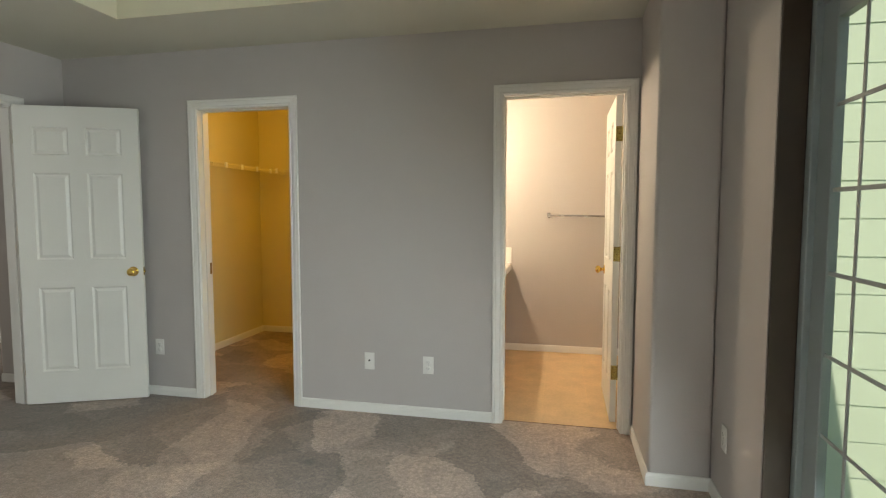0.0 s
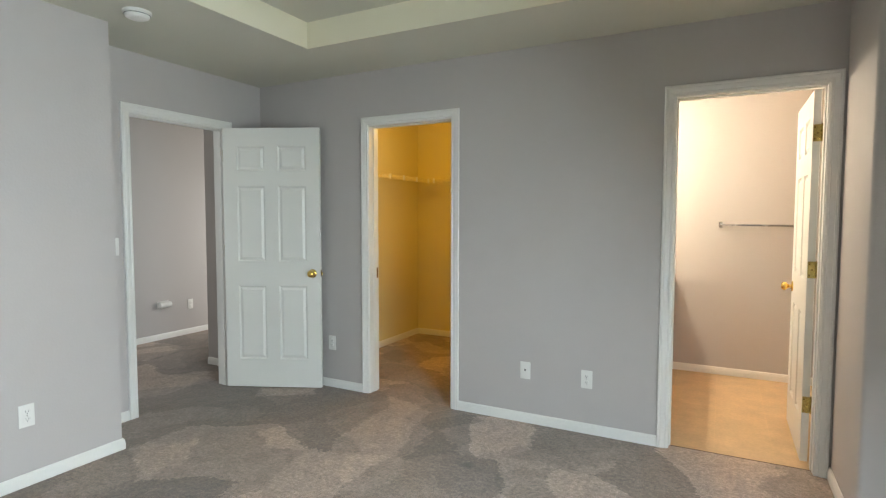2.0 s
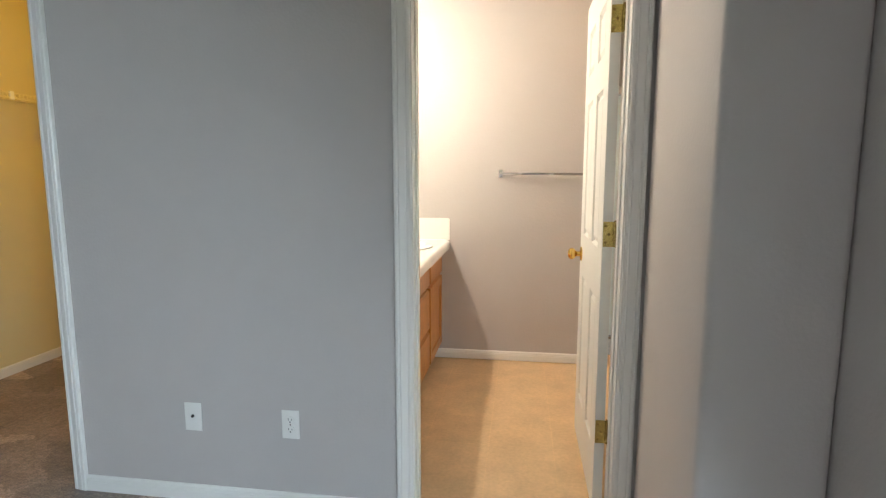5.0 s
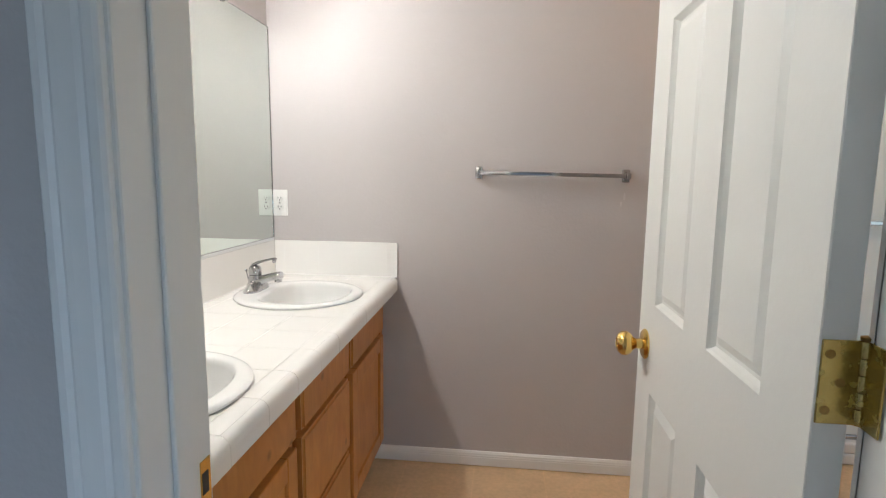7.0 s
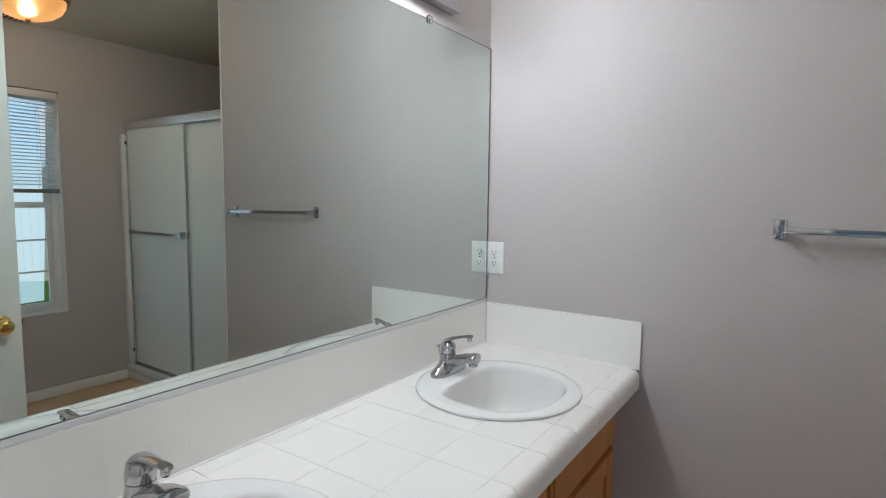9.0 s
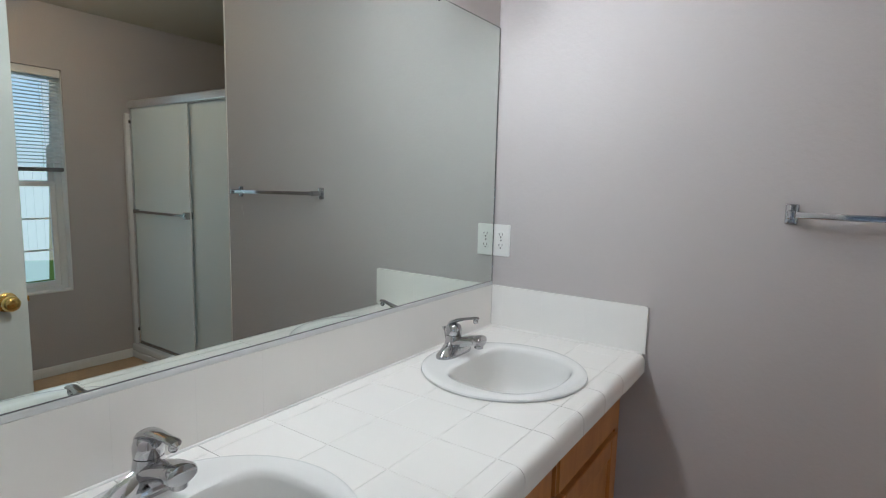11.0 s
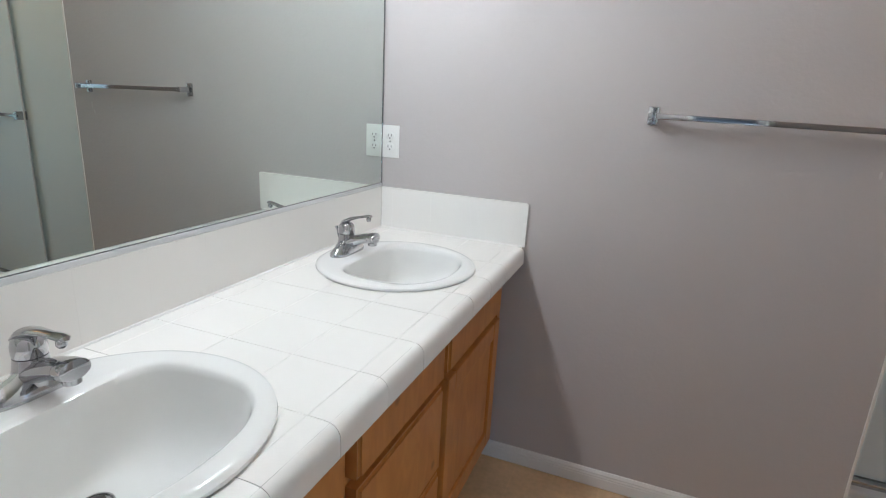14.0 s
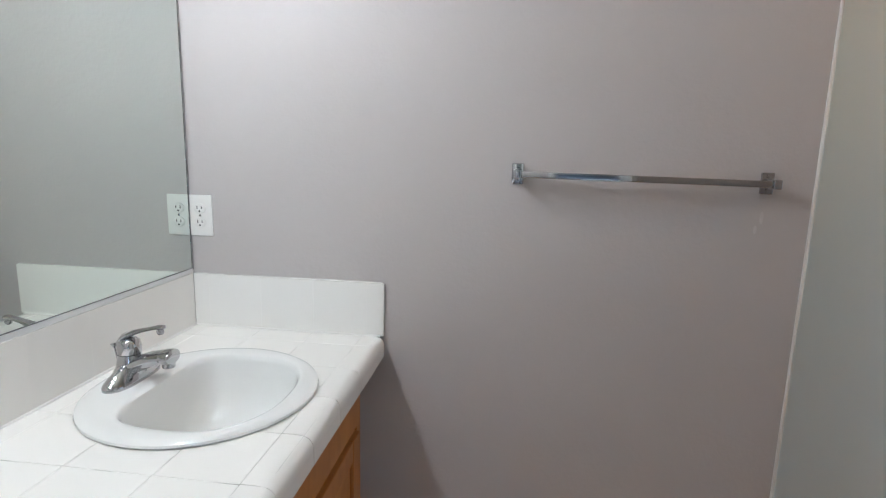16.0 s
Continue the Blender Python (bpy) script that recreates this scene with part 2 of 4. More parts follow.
M_NICKEL = material("dull_chrome", (0.50, 0.50, 0.50), 0.22, 1.0, vary=0.06, scale=30.0)
M_BRASS = material("polished_brass", (0.80, 0.56, 0.17), 0.16, 1.0, vary=0.12, scale=60.0)
M_HINGE = material("aged_brass", (0.50, 0.39, 0.13), 0.26, 1.0, vary=0.2, scale=70.0)
M_BRASS_DARK = material("tarnished_brass", (0.30, 0.20, 0.07), 0.4, 1.0, vary=0.25, scale=80.0)
M_DRAIN = material("dark_drain_metal", (0.14, 0.135, 0.13), 0.25, 1.0, vary=0.2, scale=60.0)
M_PLATE = material("white_plastic", (0.80, 0.79, 0.76), 0.32, vary=0.015, scale=10.0)
M_DARK = material("dark_slot", (0.03, 0.03, 0.03), 0.6, vary=0.1)
M_MIRROR = material("mirror_silver", (0.745, 0.80, 0.755), 0.0, 1.0, vary=0.0)
M_VINYLFRAME = material("white_vinyl_frame", (0.78, 0.80, 0.80), 0.38, vary=0.02, scale=5.0)
# patio frame and bars: the grey holds the backlit shade of pale vinyl
M_PATIO_SHADED = material("vinyl_frame_in_shade", (0.27, 0.32, 0.33), 0.42, vary=0.04, scale=5.0, bump=0.05, grain=60.0)
M_GRIDBAR_SHADED = material("grid_bar_in_shade", (0.36, 0.40, 0.40), 0.45, vary=0.04, scale=5.0)
M_SIDING = material("pale_green_siding", (0.50, 0.62, 0.53), 0.7, vary=0.05, scale=3.0, bump=0.2, grain=40.0)
M_FENCE = material("pale_cedar_fence", (0.78, 0.64, 0.44), 0.8, vary=0.08, scale=4.0, bump=0.3, grain=50.0)
M_GRASS = material("lawn", (0.10, 0.15, 0.03), 0.9, vary=0.35, scale=1.5, bump=0.6, grain=40.0, spec=0.1)
M_ROOF = material("roof_board", (0.20, 0.19, 0.18), 0.9, vary=0.1)
M_PANE = glass_material("window_glass", (0.97, 0.99, 0.985), 0.0, 1.02)
M_FROST = glass_material("obscure_shower_glass", (0.88, 0.955, 0.955), 0.42, 1.4, 0.15)
M_SHOWER = material("white_acrylic", (0.78, 0.79, 0.79), 0.22, vary=0.02, scale=2.0)
M_BULB = glow_material("lit_globe_bulb", (1.0, 0.87, 0.73), 190.0)
M_DOME = glass_material("amber_glass_dome", (1.0, 0.60, 0.24), 0.42, 1.3, 0.8)
M_DOME.node_tree.nodes["Principled BSDF"].inputs["Emission Color"].default_value = (1.0, 0.42, 0.09, 1)
M_DOME.node_tree.nodes["Principled BSDF"].inputs["Emission Strength"].default_value = 1.1
M_DOMEBULB = glow_material("lit_warm_bulb", (1.0, 0.62, 0.33), 520.0)
M_BRIGHT = material("bright_anodised_metal", (0.82, 0.83, 0.84), 0.24, 1.0, vary=0.04, scale=25.0)
M_SATIN = material("satin_aluminium", (0.74, 0.75, 0.75), 0.42, 0.5, vary=0.05, scale=25.0)
M_RAIL = material("grey_blind_rail", (0.16, 0.16, 0.165), 0.5, vary=0.08, scale=20.0)
def slat_material():
    """Thin white vinyl that glows softly with the daylight behind it."""
    m = material("white_thin_slat", (0.82, 0.83, 0.82), 0.45, vary=0.02, scale=12.0)
    n, l = m.node_tree.nodes, m.node_tree.links
    tr = n.new("ShaderNodeBsdfTranslucent")
    tr.inputs["Color"].default_value = (0.85, 0.88, 0.88, 1)
    mix = n.new("ShaderNodeMixShader")
    mix.inputs[0].default_value = 0.5
    l.new(n["Principled BSDF"].outputs[0], mix.inputs[1])
    l.new(tr.outputs[0], mix.inputs[2])
    l.new(mix.outputs[0], n["Material Output"].inputs["Surface"])
    return m


M_SLAT = slat_material()
M_CLIP = glass_material("clear_plastic", (0.95, 0.95, 0.95), 0.1)


# ---- building helpers ----
def thing(name, label, category, place=(0, 0, 0), group="", kind="", turn=0.0):
    ob = new(name)
    ob.empty_display_size = 0.05
    ob.matrix_world = pose(*place, 0, 0, turn)
    return tagged(ob, label, category, group, kind)


def finish(bm, mat, name, smooth=False):
    bmesh.ops.recalc_face_normals(bm, faces=bm.faces)
    me = bpy.data.meshes.new(name)
    bm.to_mesh(me)
    bm.free()
    me.materials.append(mat)
    if smooth:
        for p in me.polygons:
            p.use_smooth = True
        me.set_sharp_from_angle(angle=radians(38))
    return me


def part(name, bm, mat, parent=None, label="", smooth=False):
    ob = new(name, finish(bm, mat, name, smooth))
    ob.parent = parent
    if label:
        tagged(ob, label)
    return ob


def again(name, mesh, parent, m, label=""):
    """Another object on the same mesh."""
    ob = new(name, mesh)
    ob.parent = parent
    ob.matrix_local = m
    if label:
        tagged(ob, label)
    return ob


def structure(name, bm, mat, label, category, smooth=False):
    return tagged(new(name, finish(bm, mat, name, smooth)), label, category, kind="structure")


def box(bm, x0, x1, y0, y1, z0, z1, bevel=0.0, seg=2, edges=None):
    v = [bm.verts.new((x, y, z)) for x in (x0, x1) for y in (y0, y1) for z in (z0, z1)]
    f = [bm.faces.new([v[i] for i in q]) for q in ((0, 1, 3, 2), (4, 6, 7, 5), (0, 4, 5, 1), (2, 3, 7, 6), (0, 2, 6, 4), (1, 5, 7, 3))]
    if bevel:
        es = list({e for q in f for e in q.edges})
        if edges == "z":
            es = [e for e in es if abs(e.verts[0].co.z - e.verts[1].co.z) > 1e-6]
        bmesh.ops.bevel(bm, geom=es, offset=bevel, segments=seg, affect="EDGES", profile=0.5)
    return bm


def boxed(x0, x1, y0, y1, z0, z1, bevel=0.0, seg=2, edges=None):
    return box(bmesh.new(), x0, x1, y0, y1, z0, z1, bevel, seg, edges)


def lathe(profile, axis="z", n=28, bm=None, at=(0, 0, 0), sx=1.0, sy=1.0):
    """Turns (radius, height) pairs about an axis; sx, sy stretch it into an oval."""
    bm = bm or bmesh.new()
    rings = []
    for r, h in profile:
        ring = []
        for i in range(n):
            a = 2 * math.pi * i / n
            u, w = r * math.cos(a) * sx, r * math.sin(a) * sy
            p = {"z": (u, w, h), "x": (h, u, w), "y": (u, h, w)}[axis]
            ring.append(bm.verts.new(Vector(p) + Vector(at)))
        rings.append(ring)
    for a, b in zip(rings, rings[1:]):
        for i in range(n):
            bm.faces.new((a[i], a[(i + 1) % n], b[(i + 1) % n], b[i]))
    if profile[0][0] > 1e-5:
        bm.faces.new(rings[0][::-1])
    if profile[-1][0] > 1e-5:
        bm.faces.new(rings[-1])
    bmesh.ops.remove_doubles(bm, verts=bm.verts, dist=1e-6)
    return bm


def tube(points, radii, n=14, bm=None, flat=1.0):
    """A swept bar with a round section whose radius changes; flat squeezes it upright."""
    bm = bm or bmesh.new()
    pts = [Vector(p) for p in points]
    rings = []
    for i, p in enumerate(pts):
        d = (pts[min(i + 1, len(pts) - 1)] - pts[max(i - 1, 0)]).normalized()
        side = d.cross(Vector((0, 0, 1)))
        side = Vector((0, 1, 0)) if side.length < 1e-4 else side.normalized()
        up = side.cross(d).normalized()
        r = radii[i] if isinstance(radii, (list, tuple)) else radii
        rings.append([bm.verts.new(p + side * r * math.cos(2 * math.pi * k / n) + up * r * flat * math.sin(2 * math.pi * k / n)) for k in range(n)])
    for a, b in zip(rings, rings[1:]):
        for k in range(n):
            bm.faces.new((a[k], a[(k + 1) % n], b[(k + 1) % n], b[k]))
    bm.faces.new(rings[0][::-1])
    bm.faces.new(rings[-1])
    return bm


def wall_cells(bm, axis, p0, p1, u0, u1, z0, z1, holes=()):
    """A wall from p0 to p1 in thickness, along axis from u0 to u1, with openings (u0, u1, z0, z1) through it."""
    us = sorted({u0, u1, *[h[0] for h in holes], *[h[1] for h in holes]})
    zs = sorted({z0, z1, *[h[2] for h in holes], *[h[3] for h in holes]})
    us = [u for u in us if u0 <= u <= u1]
    zs = [z for z in zs if z0 <= z <= z1]

    def solid(i, j):
        if not (0 <= i < len(us) - 1 and 0 <= j < len(zs) - 1):
            return False
        uc, zc = (us[i] + us[i + 1]) / 2, (zs[j] + zs[j + 1]) / 2
        return not any(h[0] < uc < h[1] and h[2] < zc < h[3] for h in holes)

    def vert(u, p, z):
        return bm.verts.new((u, p, z) if axis == "x" else (p, u, z))

    for i in range(len(us) - 1):
        for j in range(len(zs) - 1):
            if not solid(i, j):
                continue
            a, b, c, d = us[i], us[i + 1], zs[j], zs[j + 1]
            for p in (p0, p1):
                bm.faces.new([vert(a, p, c), vert(b, p, c), vert(b, p, d), vert(a, p, d)])
            for di, u in ((-1, a), (1, b)):
                if not solid(i + di, j):
                    bm.faces.new([vert(u, p0, c), vert(u, p1, c), vert(u, p1, d), vert(u, p0, d)])
            for dj, z in ((-1, c), (1, d)):
                if not solid(i, j + dj):
                    bm.faces.new([vert(a, p0, z), vert(b, p0, z), vert(b, p1, z), vert(a, p1, z)])
    bmesh.ops.remove_doubles(bm, verts=bm.verts, dist=1e-5)
    return bm


def wall(name, axis, p0, p1, u0, u1, holes=(), z0=0.0, z1=2.44, mat=None, label="painted taupe drywall with light orange-peel texture"):
    return structure(name, wall_cells(bmesh.new(), axis, p0, p1, u0, u1, z0, z1, holes), mat or M_WALL, label, "wall")


# ---- large structure ----
DOOR_H = 2.051
wall("wall_north", "x", 0.0, 0.12, -3.875, 2.72, [(-2.076, -1.354, 0, DOOR_H), (0.050, 0.788, 0, DOOR_H)])
wall("wall_east", "y", 1.132, 1.29, -5.2, 0.0, [(-3.0, -1.235, 0.0, 2.06)])
wall("wall_west", "y", -2.88, -2.76, -5.2, -1.62)
wall("wall_west_return", "x", -1.62, -1.5, -3.29, -2.76)
wall("wall_hall_door", "y", -3.29, -3.17, -1.5, 0.0, [(-1.150, -0.361, 0, DOOR_H)])
wall("wall_south", "x", -5.32, -5.2, -2.88, 1.29)
structure("wall_chase", boxed(0.846, 1.132, -0.612, 0.0, 0.0, 2.44, 0.022, 4, "z"), M_WALL, "boxed-out drywall chase with rounded bullnose corner", "wall", True)
wall("wall_hall_far", "y", -5.3, -5.17, -3.3, 2.6)
wall("wall_hall_end", "x", 2.6, 2.72, -5.3, -2.95)
# the opening is unseen, added only to hold a hall fill lamp
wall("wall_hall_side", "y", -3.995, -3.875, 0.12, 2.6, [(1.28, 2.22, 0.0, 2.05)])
wall("wall_hall_south", "x", -3.3, -3.18, -5.3, -3.2)
wall("wall_hall_inner", "y", -3.32, -3.2, -3.3, -1.62)
wall("wall_closet_west", "y", -2.95, -2.83, 0.12, 2.17, mat=M_CLOSET, label="cream painted closet drywall")
wall("wall_closet_north", "x", 2.05, 2.17, -2.83, -0.765, mat=M_CLOSET, label="cream painted closet drywall")
wall("wall_mirror", "y", -0.765, -0.608, 0.12, 2.05)
structure("wall_bath_north", boxed(-0.608, 1.0075, 1.83, 1.96, 0.0, 2.44), M_WALL, "taupe painted bathroom drywall with soft sheen", "wall")
wall("wall_shower_west", "y", 0.90, 1.018, 1.96, 2.96)
wall("wall_shower_north", "x", 2.96, 3.08, 0.90, 2.72)
wall("wall_bath_east", "y", 2.60, 2.72, 0.12, 2.96, [(0.72, 1.685, 0.565, 2.035)])
structure("trim_shower_corner", boxed(1.0020, 1.0105, 1.8268, 1.9625, 0.0, 2.44, 0.002, 2), M_PLATE, "thin white vinyl corner strip at the shower opening", "trim")
# the closet side of the shared walls is cream
structure("closet_lining_south", wall_cells(bmesh.new(), "x", 0.12, 0.124, -2.83, -0.769, 0, 2.44, [(-2.076, -1.354, 0, DOOR_H)]), M_CLOSET, "cream painted closet drywall", "wall")
structure("closet_lining_east", boxed(-0.769, -0.765, 0.124, 2.05, 0, 2.44), M_CLOSET, "cream painted closet drywall", "wall")


def floor_slab(name, x0, x1, y0, y1, z1, mat, label):
    return structure(name, boxed(x0, x1, y0, y1, -0.12, z1), mat, label, "floor")


structure("floor_carpet", box(boxed(-2.88, 1.2, -5.2, 0.05, -0.12, 0.0), -3.3, -2.88, -1.62, 0.05, -0.12, 0.0), M_CARPET, "beige-taupe cut-pile carpet with brushed vacuum marks", "carpet")
floor_slab("floor_closet", -2.83, -0.77, 0.05, 2.05, 0.0, M_CARPET, "beige-taupe cut-pile carpet in the closet")
floor_slab("floor_hall", -5.17, -3.3, -3.2, 2.6, 0.0, M_CARPET, "beige-taupe cut-pile carpet in the hall")
floor_slab("floor_bath", -0.61, 2.61, 0.05, 1.96, -0.004, M_VINYL, "tan sheet vinyl printed as soft stone squares")

floor_slab("floor_shower", 0.95, 2.61, 1.96, 2.96, -0.004, M_VINYL, "tan sheet vinyl in front of the shower")


def ceilings():
    # tray ceiling: soffit ring, raised centre
    x0, x1, y0, y1 = -2.10, 0.48, -4.5, -0.62
    bm = bmesh.new()
    box(bm, -3.32, 1.29, y1, 0.06, 2.44, 2.60)
    box(bm, -3.32, x0, -5.3, y1, 2.44, 2.60)
    box(bm, x1, 1.29, -5.3, y1, 2.44, 2.60)
    box(bm, x0, x1, -5.3, y0, 2.44, 2.60)
    structure("ceiling_soffit", bm, M_CEIL, "lowered off-white ceiling border around a tray", "ceiling")
    structure("ceiling_tray", boxed(-3.32, 1.29, -5.3, 0.06, 2.604, 2.72), M_CEIL, "raised off-white tray ceiling", "ceiling")
    bm = bmesh.new()
    for a, b, c, d in ((x0, x1, y1 - 0.006, y1 - 0.001), (x0, x1, y0 + 0.001, y0 + 0.006), (x0 + 0.001, x0 + 0.006, y0 + 0.006, y1 - 0.006), (x1 - 0.006, x1 - 0.001, y0 + 0.006, y1 - 0.006)):
        box(bm, a, b, c, d, 2.438, 2.604)
    structure("trim_tray", bm, M_TRAY, "pale cream painted edge of the tray ceiling", "trim")
    structure("ceiling_bath", boxed(-0.765, 2.72, 0.06, 3.08, 2.44, 2.6), M_CEIL, "off-white bathroom ceiling", "ceiling")
    structure("ceiling_closet", boxed(-3.0, -0.765, 0.06, 2.2, 2.44, 2.6), M_CLOSET, "cream closet ceiling", "ceiling")
    structure("ceiling_hall", boxed(-5.3, -3.32, -3.3, 2.72, 2.44, 2.6), M_CEIL, "off-white hall ceiling", "ceiling")
    bm = boxed(-5.6, 1.42, -5.5, -0.12, 2.76, 2.9)
    box(bm, -5.6, 2.95, -0.12, 3.2, 2.76, 2.9)
    structure("roof", bm, M_ROOF, "plain roof deck over the rooms", "roof")


M_TRAY = material("tray_cream_paint", (0.78, 0.74, 0.58), 0.8, vary=0.02, scale=2.0, bump=0.2, grain=80.0, spec=0.2)
ceilings()

# outdoors
structure("ground", boxed(-400, 400, -400, 400, -0.6, -0.35), M_GRASS, "mown green lawn reaching to the horizon", "lawn")


# ---- trim ----
CASING = [(0.0, 0.0), (0.0, 0.008), (0.004, 0.011), (0.012, 0.0115), (0.016, 0.0095), (0.021, 0.0125), (0.034, 0.0155), (0.040, 0.0165), (0.044, 0.0145), (0.049, 0.0175), (0.056, 0.0175), (0.060, 0.014), (0.060, 0.0)]


def casing(name, axis, plane, face, u0, u1, top, label="white moulded door casing"):
    """Moulded trim round an opening, mitred at the corners. face: the side (+1 or -1) on which it stands proud."""
    bm = bmesh.new()
    strips = []
    for w, d in CASING:
        w -= 0.011
        loop = ((u0 - w, 0.0), (u0 - w, top + w), (u1 + w, top + w), (u1 + w, 0.0))
        p = plane + face * d
        strips.append([bm.verts.new((u, p, z) if axis == "x" else (p, u, z)) for u, z in loop])
    for a, b in zip(strips, strips[1:]):
        for i in range(3):
            bm.faces.new((a[i], a[i + 1], b[i + 1], b[i]))
    for i in (0, 3):
        bm.faces.new([s[i] for s in strips])
    return structure(name, bm, M_TRIM, label, "door casing")


def jamb(name, axis, p0, p1, u0, u1, top, stop_p, stop_face):
    """The lining of a door opening with its stop bead."""
    bm = bmesh.new()
    t = 0.016
    s0, s1 = sorted((stop_p, stop_p + 0.035 * stop_face))

    def b(ua, ub, pa, pb, za, zb):
        if axis == "x":
            box(bm, ua, ub, pa, pb, za, zb, 0.0015, 1)
        else:
            box(bm, pa, pb, ua, ub, za, zb, 0.0015, 1)
    b(u0 + 0.001, u0 + t, p0 - 0.001, p1 + 0.001, 0, top - t)
    b(u1 - t, u1 - 0.001, p0 - 0.001, p1 + 0.001, 0, top - t)
    b(u0 + 0.001, u1 - 0.001, p0 - 0.001, p1 + 0.001, top - t, top - 0.001)
    b(u0 + t, u0 + t + 0.006, s0, s1, 0, top - t - 0.006)
    b(u1 - t - 0.006, u1 - t, s0, s1, 0, top - t - 0.006)
    b(u0 + t, u1 - t, s0, s1, top - t - 0.006, top - t)
    return structure(name, bm, M_TRIM, "white painted door jamb with stop bead", "door jamb")


casing("casing_closet", "x", 0.0, -1, -2.076, -1.354, DOOR_H)
casing("casing_bath", "x", 0.0, -1, 0.050, 0.788, DOOR_H)
casing("casing_bath_inner", "x", 0.12, 1, 0.050, 0.782, DOOR_H)
casing("casing_hall", "y", -3.17, 1, -1.150, -0.361, DOOR_H)
casing("casing_hall_outer", "y", -3.29, -1, -1.150, -0.361, DOOR_H)
jamb("jamb_closet", "x", 0.0, 0.12, -2.076, -1.354, DOOR_H, 0.05, 1)
jamb("jamb_bath", "x", 0.0, 0.12, 0.050, 0.788, DOOR_H, 0.082, -1)
jamb("jamb_hall", "y", -3.29, -3.17, -1.150, -0.361, DOOR_H, -3.208, -1)

BASE = [(0.0, 0.0), (0.013, 0.0), (0.013, 0.036), (0.0115, 0.040), (0.0125, 0.044), (0.0100, 0.050), (0.0105, 0.054), (0.006, 0.062), (0.004, 0.064), (0.0, 0.064)]


def baseboard(points):
    """A moulded skirting along a run of plan points; it stands proud on the left of the run."""
    bm = bmesh.new()
    pts = [Vector(p) for p in points]
    rows = []
    for i, p in enumerate(pts):
        d0 = (p - pts[i - 1]).normalized() if i else None
        d1 = (pts[i + 1] - p).normalized() if i < len(pts) - 1 else None
        n0 = Vector((-d0.y, d0.x)) if d0 else None
        n1 = Vector((-d1.y, d1.x)) if d1 else None
        n = n0 if d1 is None else n1 if d0 is None else (n0 + n1) / (1 + n0.dot(n1))
        rows.append([bm.verts.new((p.x + n.x * w, p.y + n.y * w, z)) for w, z in BASE])
    for a, b in zip(rows, rows[1:]):
        for k in range(len(BASE)):
            bm.faces.new((a[k], a[(k + 1) % len(BASE)], b[(k + 1) % len(BASE)], b[k]))
    bm.faces.new(rows[0])
    bm.faces.new(rows[-1])
    return structure("baseboard", bm, M_TRIM, "white moulded baseboard along the wall", "baseboard")


baseboard([(-2.127, 0.0), (-3.17, 0.0), (-3.17, -0.310)])
baseboard([(-0.0 - 0.001, 0.0), (-1.303, 0.0)])
baseboard([(1.132, -1.225), (1.132, -0.612), (0.846, -0.612), (0.846, -0.018)])
baseboard([(-3.17, -1.201), (-3.17, -1.5), (-2.76, -1.5), (-2.76, -5.2), (1.132, -5.2), (1.132, -3.0)])
baseboard([(1.012, 1.83), (-0.15, 1.83)])
baseboard([(2.60, 0.12), (2.60, 2.05)])
baseboard([(0.84, 0.12), (2.60, 0.12)])
baseboard([(-0.769, 0.124), (-0.769, 2.05), (-2.83, 2.05), (-2.83, 0.124), (-2.09, 0.124)])
baseboard([(-3.995, 2.6), (-5.17, 2.6), (-5.17, -3.18)])
baseboard([(-3.29, 0.0), (-3.875, 0.0)])
baseboard([(-3.995, 1.27), (-3.995, 0.12)])


# ---- doors ----
def panel_door(name, w, h, t, label, stile=0.142):
    """A moulded six-panel leaf; its hinge edge lies at x 0, its faces at y 0 and y -t, its foot at z 0."""
    door = thing(name, label, "door")
    st, mu = stile * w, (stile - 0.004) * w
    pw = (w - 2 * st - mu) / 2
    xs = [0, st, st + pw, st + pw + mu, w - st, w]
    zs = [0, 0.222, 0.803, 0.997, 1.582, 1.702, 1.889, h]
    bm = bmesh.new()
    for y in (0.0, -t):
        grid = [[bm.verts.new((x, y, z)) for z in zs] for x in xs]
        for i in range(5):
            for j in range(7):
                f = bm.faces.new((grid[i][j], grid[i + 1][j], grid[i + 1][j + 1], grid[i][j + 1]))
                f.normal_update()
                if (f.normal.y > 0) == (y < 0):
                    f.normal_flip()
                if i in (1, 3) and j in (1, 3, 5):
                    f.tag = True
    for f in [f for f in bm.faces if f.tag]:
        bmesh.ops.inset_individual(bm, faces=[f], thickness=0.004, depth=-0.005)
        bmesh.ops.inset_individual(bm, faces=[f], thickness=0.009, depth=-0.007)
        bmesh.ops.inset_individual(bm, faces=[f], thickness=0.008, depth=0.0)
        bmesh.ops.inset_individual(bm, faces=[f], thickness=0.024, depth=0.0085)
    edge = [e for e in bm.edges if len(e.link_faces) == 1]
    bmesh.ops.bridge_loops(bm, edges=edge)
    outer = [e for e in bm.edges if len(e.link_faces) == 2 and e.calc_face_angle(0) > 1.3]
    bmesh.ops.bevel(bm, geom=outer, offset=0.0015, segments=1, affect="EDGES")
    part("leaf", bm, M_DOOR, door)
    return door


